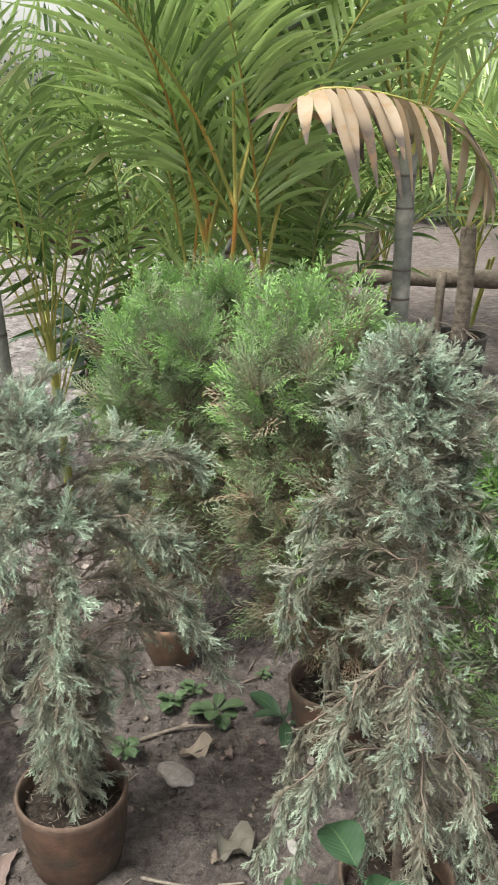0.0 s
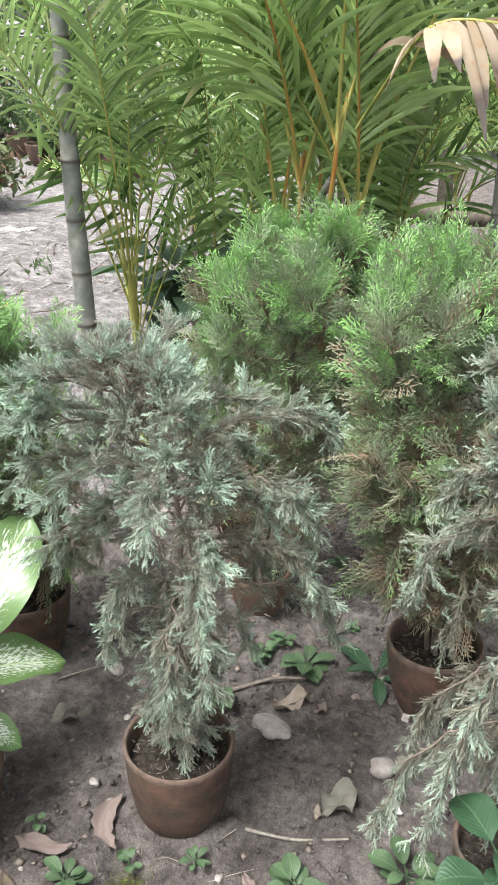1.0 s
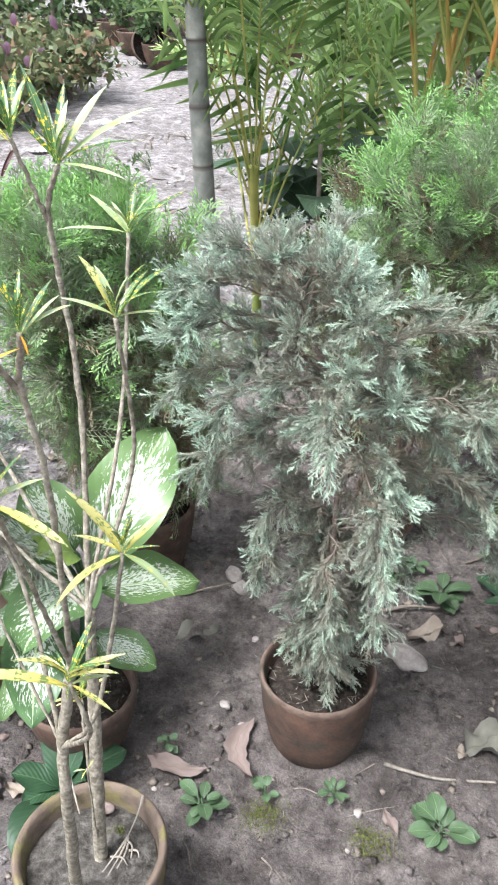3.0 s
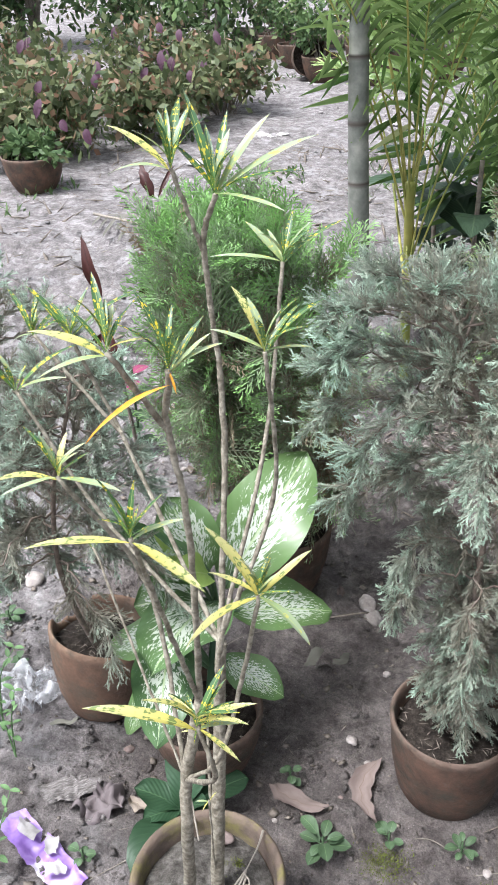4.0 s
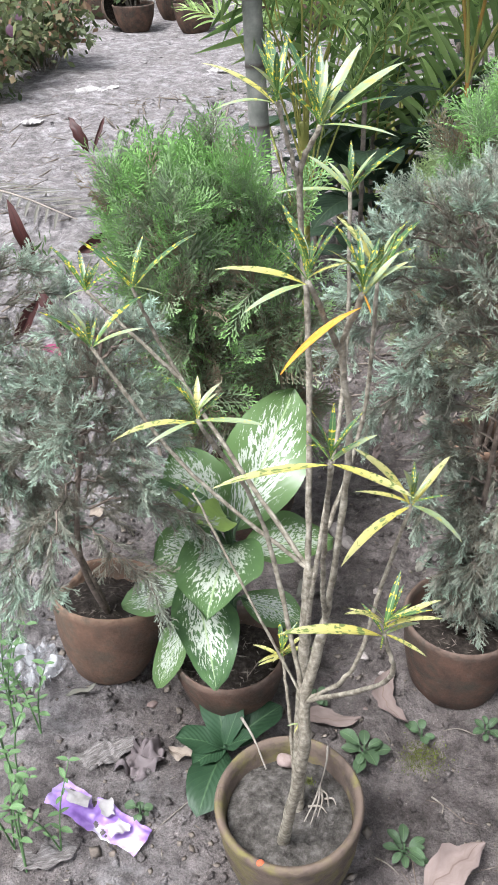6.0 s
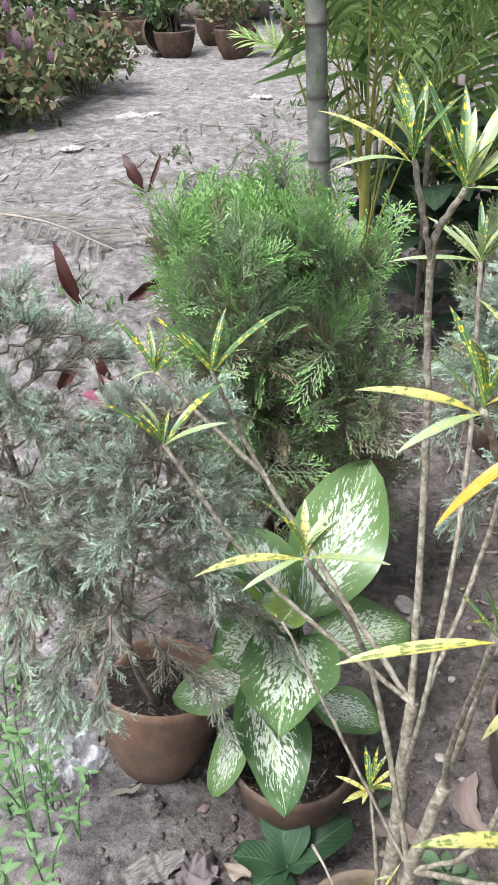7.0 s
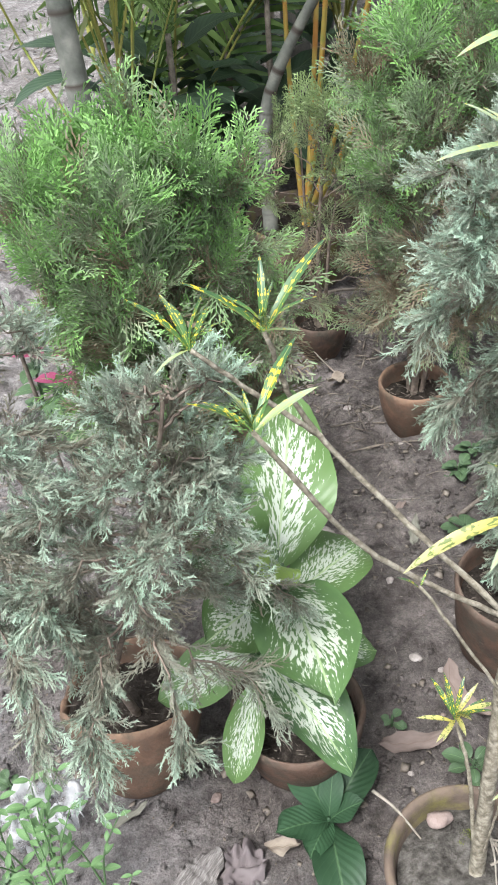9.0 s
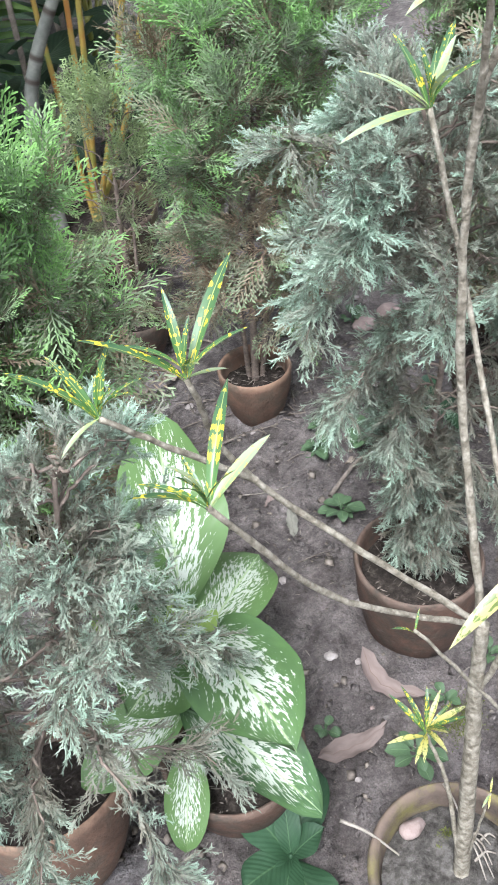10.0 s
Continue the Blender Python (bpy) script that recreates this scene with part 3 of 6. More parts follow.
# ---------------------------------------------------------------- ground
def grid_noise(x, y, cell, seed):
    """Smooth value noise on arrays."""
    r = np.random.default_rng(seed)
    tab = r.uniform(-1, 1, (256, 256))
    gx, gy = x / cell, y / cell
    ix, iy = np.floor(gx).astype(int), np.floor(gy).astype(int)
    fx, fy = gx - ix, gy - iy
    fx, fy = fx * fx * (3 - 2 * fx), fy * fy * (3 - 2 * fy)
    q = lambda a, b: tab[a % 256, b % 256]
    return (q(ix, iy) * (1 - fx) + q(ix + 1, iy) * fx) * (1 - fy) + (q(ix, iy + 1) * (1 - fx) + q(ix + 1, iy + 1) * fx) * fy


def dryness_and_shade(x, y):
    """How dry and cloddy the earth is: the open yard behind the pots; cut under the palms to paint their shade."""
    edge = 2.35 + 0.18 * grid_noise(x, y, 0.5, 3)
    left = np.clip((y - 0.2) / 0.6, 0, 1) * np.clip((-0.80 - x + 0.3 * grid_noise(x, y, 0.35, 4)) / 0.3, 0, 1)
    # Keeps the soil colour dark under and behind the palms, in place of their shade.
    out_of_palm_shade = np.clip((-0.5 - x + 0.15 * grid_noise(x, y, 0.5, 5)) / 0.35 + np.clip((y - 4.6) / 1.0, 0, 1) * np.clip((0.1 - x) / 0.6, 0, 1), 0, 1)
    return np.clip(np.clip((y - edge) / 0.7, 0, 1) * 0.9 * out_of_palm_shade + 0.85 * left, 0, 1)


def ground_height(x, y):
    x, y = np.asarray(x, float), np.asarray(y, float)
    near = np.clip(1.6 - np.hypot(x + 0.3, y - 2.5) / 6.0, 0.0, 1.0)
    h = 0.010 * grid_noise(x, y, 0.31, 11) + 0.006 * grid_noise(x, y, 0.12, 12)
    lump = 1.0 - np.abs(grid_noise(x, y, 0.06, 18))
    h = h + 0.011 * grid_noise(x, y, 0.05, 13) + 0.008 * grid_noise(x, y, 0.025, 14) + 0.02 * lump * np.clip(grid_noise(x, y, 0.4, 19) + 0.4, 0, 1)
    h = h - 0.008 * np.clip(1 - np.abs(grid_noise(x, y, 0.19, 20)) / 0.07, 0, 1)
    clod = np.abs(grid_noise(x + 0.05 * grid_noise(x, y, 0.1, 21), y * 1.8, 0.16, 15))
    return near * (h + np.clip((y - 1.9) / 0.6, 0.15, 1) * dryness_and_shade(x, y) * np.clip((5.0 - y) / 1.6, 0.3, 1) * (0.085 * (0.5 - clod) + 0.02 * grid_noise(x, y, 0.06, 16)))


def graded(lo, a, b, hi, step, grow):
    inner = np.arange(a, b + step / 2, step)
    out, s, p = [], step, b
    while p < hi:
        s *= grow
        p = p + s
        out.append(min(p, hi))
    left, s, p = [], step, a
    while p > lo:
        s *= grow
        p = p - s
        left.append(max(p, lo))
    return np.concatenate([left[::-1], inner, out])


def build_ground():
    xs = graded(-400, -1.5, 0.7, 400, 0.011, 1.09)
    ys = graded(-400, 0.85, 2.9, 600, 0.011, 1.06)
    X, Y = np.meshgrid(xs, ys)
    Z = ground_height(X, Y)
    v = np.stack([X, Y, Z], -1).reshape(-1, 3)
    w, h = len(xs), len(ys)
    i, j = np.meshgrid(np.arange(h - 1), np.arange(w - 1), indexing="ij")
    f = np.stack([i * w + j, i * w + j + 1, (i + 1) * w + j + 1, (i + 1) * w + j], -1).reshape(-1, 4)
    me = mesh_from("ground", v, f, SOIL, dryness_and_shade(X, Y).ravel(), True)
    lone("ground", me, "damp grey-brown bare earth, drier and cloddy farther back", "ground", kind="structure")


build_ground()


def z0(x, y):
    return float(ground_height(x, y))


# ---------------------------------------------------------------- pots
def lathe(profile, sides=40, wobble=0.0, seed=0, age=None):
    r = np.random.default_rng(seed)
    p = np.asarray(profile, float)
    a = np.linspace(0, 2 * np.pi, sides, endpoint=False)
    w = 1 + wobble * (np.sin(a * 2 + r.uniform(0, 6)) + 0.5 * np.sin(a * 3 + r.uniform(0, 6)))
    v = np.stack([p[:, None, 0] * (np.cos(a) * w)[None], p[:, None, 0] * (np.sin(a) * w)[None], np.repeat(p[:, 1][:, None], sides, 1)], -1).reshape(-1, 3)
    n = len(p)
    i, j = np.meshgrid(np.arange(n - 1), np.arange(sides), indexing="ij")
    j2 = (j + 1) % sides
    f = np.stack([i * sides + j, i * sides + j2, (i + 1) * sides + j2, (i + 1) * sides + j], -1).reshape(-1, 4)
    ages = np.repeat(np.asarray(age if age is not None else np.zeros(n), float), sides)
    return v, f, ages


def add_pot(parent, radius, height, material, soil_material, soil_drop=0.03, taper=0.6, seed=1, rim=0.009, tilt=(0, 0), broken=None):
    """A thrown pot with a rounded lip and its soil, as parts."""
    R, H = radius, height
    prof = [(0.001, 0), (R * taper, 0), (R * taper + 0.004, 0.006), (R * (taper + 0.42 * (1 - taper)), H * 0.22), (R * (taper + 0.74 * (1 - taper)), H * 0.5), (R * 0.965, H - 0.045), (R * 0.985, H - 0.02),
            (R, H - 0.008), (R - 0.003, H - 0.001), (R - rim * 0.5, H), (R - rim, H - 0.005), (R - rim - 0.003, H - 0.02), (R * 0.86 - 0.004, H * 0.5), (0.001, H * 0.45)]
    ages = [0, 0, 0, 0, 0, 0, 0.15, 0.7, 1, 1, 0.8, 0.1, 0, 0]
    v, f, a = lathe(prof, 48, 0.006, seed, ages)
    if broken:
        ang = np.arctan2(v[:, 1], v[:, 0])
        gap = np.clip(1 - np.abs((ang - broken[0] + np.pi) % (2 * np.pi) - np.pi) / broken[1], 0, 1)
        top = np.clip((v[:, 2] - H * 0.55) / (H * 0.45), 0, 1) * (np.hypot(v[:, 0], v[:, 1]) > R * 0.8)
        v[:, 2] -= broken[2] * np.clip(gap * 2.2, 0, 1) * (0.75 + 0.25 * np.sin(ang * 23)) * top
    pot = part_mesh("pot", mesh_from("pot", v, f, material, a, True), parent)
    rr = np.linspace(0, 1, 12)
    th = np.linspace(0, 2 * np.pi, 40, endpoint=False)
    RS = (R - rim - 0.003) * (1 - 0.03 * soil_drop / 0.03)
    X, Y = rr[:, None] * np.cos(th) * RS, rr[:, None] * np.sin(th) * RS
    Z = H - soil_drop + 0.009 * grid_noise(X + seed, Y, 0.045, 31) + 0.006 * grid_noise(X, Y + seed, 0.016, 32) - 0.008 * rr[:, None] ** 4
    vv = np.stack([X, Y, Z], -1).reshape(-1, 3)
    i, j = np.meshgrid(np.arange(11), np.arange(40), indexing="ij")
    j2 = (j + 1) % 40
    ff = np.stack([i * 40 + j, i * 40 + j2, (i + 1) * 40 + j2, (i + 1) * 40 + j], -1).reshape(-1, 4)
    soil = part_mesh("soil", mesh_from("soil", vv, ff, soil_material, np.zeros(len(vv)), True), parent)
    parts = [pot, soil]
    if radius < 0.13 and soil_material == DARK_SOIL:
        r = np.random.default_rng(seed + 400)
        n = 90
        a, q = r.uniform(0, 6.28, n), RS * 0.95 * np.sqrt(r.uniform(0, 1, n))
        b = np.stack([np.cos(a) * q, np.sin(a) * q, np.full(n, H - soil_drop + 0.004)], 1)
        w = unit(np.stack([r.normal(size=n), r.normal(size=n), r.normal(0.12, 0.12, n)], 1))
        v, f, a = strips(b, w, np.tile([0, 0, 1.0], (n, 1)), r.uniform(0.006, 0.028, n) * np.clip((RS - q) / 0.02, 0.2, 1), r.uniform(0.001, 0.004, n), np.zeros(n), np.ones(n))
        parts.append(part_mesh("leaf_litter", mesh_from("leaf_litter", v, f, DEADWOOD, a), parent))
    for ob in parts:
        ob.rotation_euler = (radians(tilt[0]), radians(tilt[1]), 0)
    return pot


# ---------------------------------------------------------------- conifers
def conifer(name, label, at, pot_r, pot_h, trunk, branches, sprays, foliage, kinds, profile, droop, spread, seed, group, spray_scale=1.0,
            young=0.0, pot_mat=None, trunk_r=0.009, ascend=0.5, soil=None, tilt=(0, 0), squash=(1.0, 1.0), hang=0.5, flat=False, stems=1, bias=(0.0, 0.0), limb_r=0.0022, lean=(0.0, 0.0, 0.0), tufts=0, taper=0.6, broken=None, dead=0.05, dense=(1.0, 1.0), leaders=()):
    """A potted conifer: pot, soil, trunk, and branches with their foliage. trunk: points relative to the pot's foot; leaders: further trunks with the share of the spread."""
    r = np.random.default_rng(seed)
    top = thing(name, label, "potted plant", (at[0], at[1], z0(at[0], at[1]) - 0.004), group)
    add_pot(top, pot_r, pot_h, pot_mat or TERRACOTTA, soil or DARK_SOIL, 0.035, taper, seed, tilt=tilt, broken=broken)
    path = smooth_path(trunk, 24)
    v, f = tube(path, np.linspace(trunk_r, trunk_r * 0.3, 24), 8)
    part_mesh("trunk", mesh_from("trunk", v, f, BARK, np.zeros(len(v)), True), top)
    paths = [(path, 1.0)]
    for pts, share in leaders:
        paths.append((smooth_path(pts, 24), share))
        v, f = tube(paths[-1][0], np.linspace(trunk_r * 0.8, trunk_r * 0.3, 24), 8)
        part_mesh("trunk", mesh_from("trunk", v, f, BARK, np.zeros(len(v)), True), top)
    for k in range(stems - 1):
        az = r.uniform(0, 6.28)
        off = np.array([math.cos(az), math.sin(az), 0]) * r.uniform(0.05, 0.11)
        p2 = path + off * np.linspace(0.12, 1, 24)[:, None] ** 0.8
        p2 = p2[: int(24 * r.uniform(0.65, 0.95))]
        v, f = tube(p2, np.linspace(trunk_r * 0.7, trunk_r * 0.2, len(p2)), 6)
        part_mesh("trunk", mesh_from("trunk", v, f, BARK, np.zeros(len(v)), True), top)
    for b in range(branches):
        h = (b + r.uniform(0.1, 0.9)) / branches
        s = profile[0] + (1 - profile[0]) * h
        i = min(22, int(s * 23))
        line, share = paths[b % len(paths)]
        root = line[i] + (line[i + 1] - line[i]) * (s * 23 - i)
        az = b * 2.399 + r.normal(0, 0.35)
        reach = share * np.interp(h, np.linspace(0, 1, len(spread)), spread) * (r.uniform(0.75, 1.15) if flat else r.uniform(0.4, 1.32)) * (1 + (bias[0] + np.interp(h, (0.1, 0.45, 0.8), lean)) * math.cos(az) + bias[1] * math.sin(az))
        dr = np.interp(h, np.linspace(0, 1, len(droop)), droop)
        out = np.array([math.cos(az) * squash[0], math.sin(az) * squash[1], 0])
        rise = ascend * (0.4 + h)
        pts = [root, root + out * reach * 0.4 + np.array([0, 0, reach * 0.4 * rise]),
               root + out * reach * 0.8 + np.array([0, 0, reach * (0.7 * rise - 0.35 * dr)]), root + out * reach + np.array([0, 0, reach * (0.85 * rise - dr)])]
        bp = smooth_path(pts, 14)
        bp[1:] += r.normal(0, 0.004, (13, 3))
        bp[:, 2] = np.maximum(bp[:, 2], 0.03)
        v, f = tube(bp, np.linspace(limb_r, 0.0008, 14), 5)
        limb = part_mesh("branch", mesh_from("branch", v, f, BARK, np.zeros(len(v)), True), top)
        heap = Heap()
        n = max(5, int(sprays / branches * (0.5 + reach / max(spread)) * np.interp(h, np.linspace(0, 1, len(dense)), dense)))
        u = r.uniform(0.3 if flat else 0.08, 1.0, n) ** 0.75
        ii = np.clip((u * 13).astype(int), 0, 12)
        pos = bp[ii] + (bp[ii + 1] - bp[ii]) * (u * 13 - ii)[:, None]
        d = unit(bp[np.minimum(ii + 1, 13)] - bp[ii])
        if flat:
            side = np.cross(out, [0, 0, 1.0]) * r.normal(0, 0.6, n)[:, None]
            way = d * 0.25 + side + np.array([0, 0, 1.0]) * r.uniform(0.4, 1.1, n)[:, None] * (0.4 + h) - np.array([0, 0, hang]) * (r.uniform(0, 1.6, n) * (1 - h) ** 0.7)[:, None] + r.normal(0, 0.18, (n, 3))
            turn = az + np.where(r.uniform(0, 1, n) < 0.65, 0.0, 1.57) + r.normal(0, 0.5, n)
            up = np.stack([np.cos(turn), np.sin(turn), r.normal(0, 0.3, n)], 1)
        else:
            way = d * r.uniform(0.6, 1.0, n)[:, None] + r.normal(0, 0.34, (n, 3)) + np.array([0, 0, 1.0]) * ((0.75 * h - 1.3 * hang * (1 - h)) * r.uniform(0.4, 1.3, n))[:, None]
            up = r.normal(size=(n, 3))
        scale = spray_scale * r.uniform(0.65, 1.2, n) * (1.0 if flat else 1.0 - 0.2 * h)
        rot = frames_along(way, up, scale)
        which = r.integers(0, len(kinds), n)
        add = (u - 0.75) * 0.9 + young + (0.62 * (h - 0.6) if flat else 0.22 * (h - 0.3)) + r.normal(0, 0.14, n) + r.normal(0, 0.1) - (r.uniform(0, 1, n) < dead) * 0.7
        for q, (tv, tf, ta) in enumerate(kinds):
            heap.many(tv, tf, ta, rot[which == q], pos[which == q], add[which == q])
        if tufts and h > 0.25:
            k = tufts + int(r.integers(0, 3))
            ends = bp[r.integers(8, 14, k)]
            lift = np.array([0, 0, 0.9]) + r.normal(0, 0.5, (k, 3)) + out * 0.5
            tv, tf, ta = JUNIPER_TUFTS[b % 4]
            heap.many(tv * np.array([1.0, 0.8, 1.0]), tf, ta, frames_along(lift, r.normal(size=(k, 3)), spray_scale * r.uniform(0.6, 0.95, k)), ends, 0.2 + 0.4 * h + r.normal(0, 0.12, k))
        part_mesh("foliage", heap.mesh("foliage", foliage), limb)
    return top


# the three grey-green junipers
conifer("potted_juniper", "blue-grey juniper with drooping sprays in a terracotta pot", (-0.192, 1.505), 0.114, 0.188,
        [(0, 0, 0.14), (0.005, 0.0, 0.316), (0.011, 0.0, 0.515), (0.012, -0.015, 0.745), (-0.03, -0.025, 0.87), (-0.07, -0.03, 0.995)], 84, 4000, JUNIPER, JUNIPER_SPRAYS,
        (0.08,), (1.0, 0.75, 0.45, 0.3, 0.1), (0.03, 0.06, 0.17, 0.285, 0.225, 0.18, 0.10), 21, "junipers", 0.5, -0.12, hang=0.8, trunk_r=0.007, lean=(0.1, 0.35, 0.05), tufts=3, bias=(0.0, 0.05), taper=0.76)
conifer("potted_juniper", "grey-green juniper leaning out of a wide terracotta pot", (-0.912, 1.455), 0.122, 0.19,
        [(0.02, 0, 0.13), (-0.03, 0.0, 0.32), (-0.13, 0.0, 0.52), (-0.16, 0.0, 0.70), (-0.15, -0.02, 0.82), (-0.12, -0.04, 0.94)], 84, 2400, JUNIPER, JUNIPER_SPRAYS,
        (0.34,), (0.5, 0.45, 0.3, 0.1), (0.19, 0.2, 0.18, 0.15, 0.07), 22, "junipers", 0.47, -0.05, dense=(0.9, 1.2, 1.2, 0.9, 0.7), hang=0.3, trunk_r=0.008, tilt=(-13, 4), bias=(0.0, -0.12), lean=(0.2, 0.0, 0.0), tufts=2, pot_mat=TERRACOTTA_WARM, broken=(2.9, 0.55, 0.05),
        leaders=[([(0.02, 0, 0.13), (0.0, -0.04, 0.3), (0.03, -0.10, 0.48), (0.075, -0.13, 0.66), (0.11, -0.13, 0.76), (0.135, -0.12, 0.86)], 0.8)])
conifer("potted_juniper", "tall juniper with pale green tips in a terracotta pot", (0.44, 1.335), 0.105, 0.19,
        [(0, 0, 0.15), (0.0, 0.015, 0.38), (0.015, 0.05, 0.7), (0.0, 0.08, 0.95), (-0.03, 0.095, 1.11)], 84, 3300, JUNIPER, JUNIPER_SPRAYS,
        (0.2,), (1.0, 1.1, 0.7, 0.3, 0.1), (0.24, 0.23, 0.18, 0.10, 0.035), 23, "junipers", 0.5, -0.14, hang=0.8, trunk_r=0.010, lean=(-0.1, -0.2, 0.0), bias=(0.0, 0.15), tufts=3)

# thujas
conifer("potted_thuja", "bushy thuja with bright green crown in a terracotta pot", (-0.665, 1.93), 0.115, 0.20,
        [(0, 0, 0.15), (-0.05, -0.01, 0.4), (-0.10, -0.03, 0.6), (-0.14, -0.05, 0.80)], 80, 960, THUJA, THUJA_SPRAYS,
        (0.2,), (0.5, 0.4, 0.2, 0.0), (0.12, 0.16, 0.175, 0.19, 0.165, 0.09), 31, "thujas", 0.74, 0.08, bias=(0.18, 0.0), dead=0.1, flat=True, stems=4, ascend=0.85, squash=(1.0, 0.8))
conifer("potted_thuja", "round thuja, brown inside and bright green on top", (-0.10, 2.20), 0.088, 0.15,
        [(0, 0, 0.10), (0.02, 0, 0.45), (0.06, 0, 0.71), (0.10, 0, 0.94)], 72, 960, THUJA, THUJA_SPRAYS,
        (0.2,), (0.7, 0.4, 0.2, 0.0), (0.11, 0.13, 0.155, 0.18, 0.16, 0.08), 32, "thujas", 0.7, 0.02, dense=(0.6, 0.7, 0.9, 1.15, 1.15), dead=0.1, pot_mat=TERRACOTTA_WARM, flat=True, stems=4, ascend=0.9)
conifer("potted_thuja", "broad fine-leaved thuja in a dark terracotta pot", (0.345, 1.87), 0.112, 0.20,
        [(0, 0, 0.15), (-0.01, -0.02, 0.45), (-0.06, -0.06, 0.75), (-0.09, -0.1, 1.0)], 80, 1060, THUJA, THUJA_SPRAYS,
        (0.26,), (0.6, 0.4, 0.2, 0.0), (0.09, 0.15, 0.185, 0.185, 0.15, 0.06), 33, "thujas", 0.72, -0.1, flat=True, stems=4, ascend=0.85)
conifer("potted_thuja", "small bright green thuja in a terracotta pot", (0.672, 1.44), 0.10, 0.19,
        [(0, 0, 0.15), (0, 0, 0.45), (-0.02, 0, 0.68), (-0.03, 0, 0.84)], 34, 260, THUJA, THUJA_SPRAYS,
        (0.2,), (0.3, 0.3, 0.2, 0.0), (0.08, 0.12, 0.13, 0.1, 0.05), 34, "thujas", 0.8, 0.4, flat=True, stems=2, ascend=0.9)
conifer("potted_thuja", "dull grey-green thuja in a terracotta pot behind the others", (-0.22, 2.58), 0.08, 0.12,
        [(0, 0, 0.08), (0, 0, 0.33), (0.01, 0, 0.48), (0.02, 0, 0.62)], 24, 100, THUJA_DULL, THUJA_SPRAYS,
        (0.15,), (0.5, 0.4, 0.2, 0.0), (0.12, 0.15, 0.15, 0.12, 0.07), 35, "thujas", 0.72, 0.25, flat=True, stems=3, ascend=0.7)


# ---------------------------------------------------------------- croton
def strap_leaf(kind, seed):
    mats = {"g": CROTON_GREEN, "y": CROTON_YELLOW, "p": CROTON_PALE, "o": CROTON_ORANGE}
    return leaf_mesh("leaf", mats[kind], length=1.0, width={"g": 0.09, "y": 0.108, "p": 0.115, "o": 0.11}[kind], segs=9, fold=0.35, curl=0.35 + 0.2 * (seed % 3), wave=0.03, widest=0.5, seed=seed)


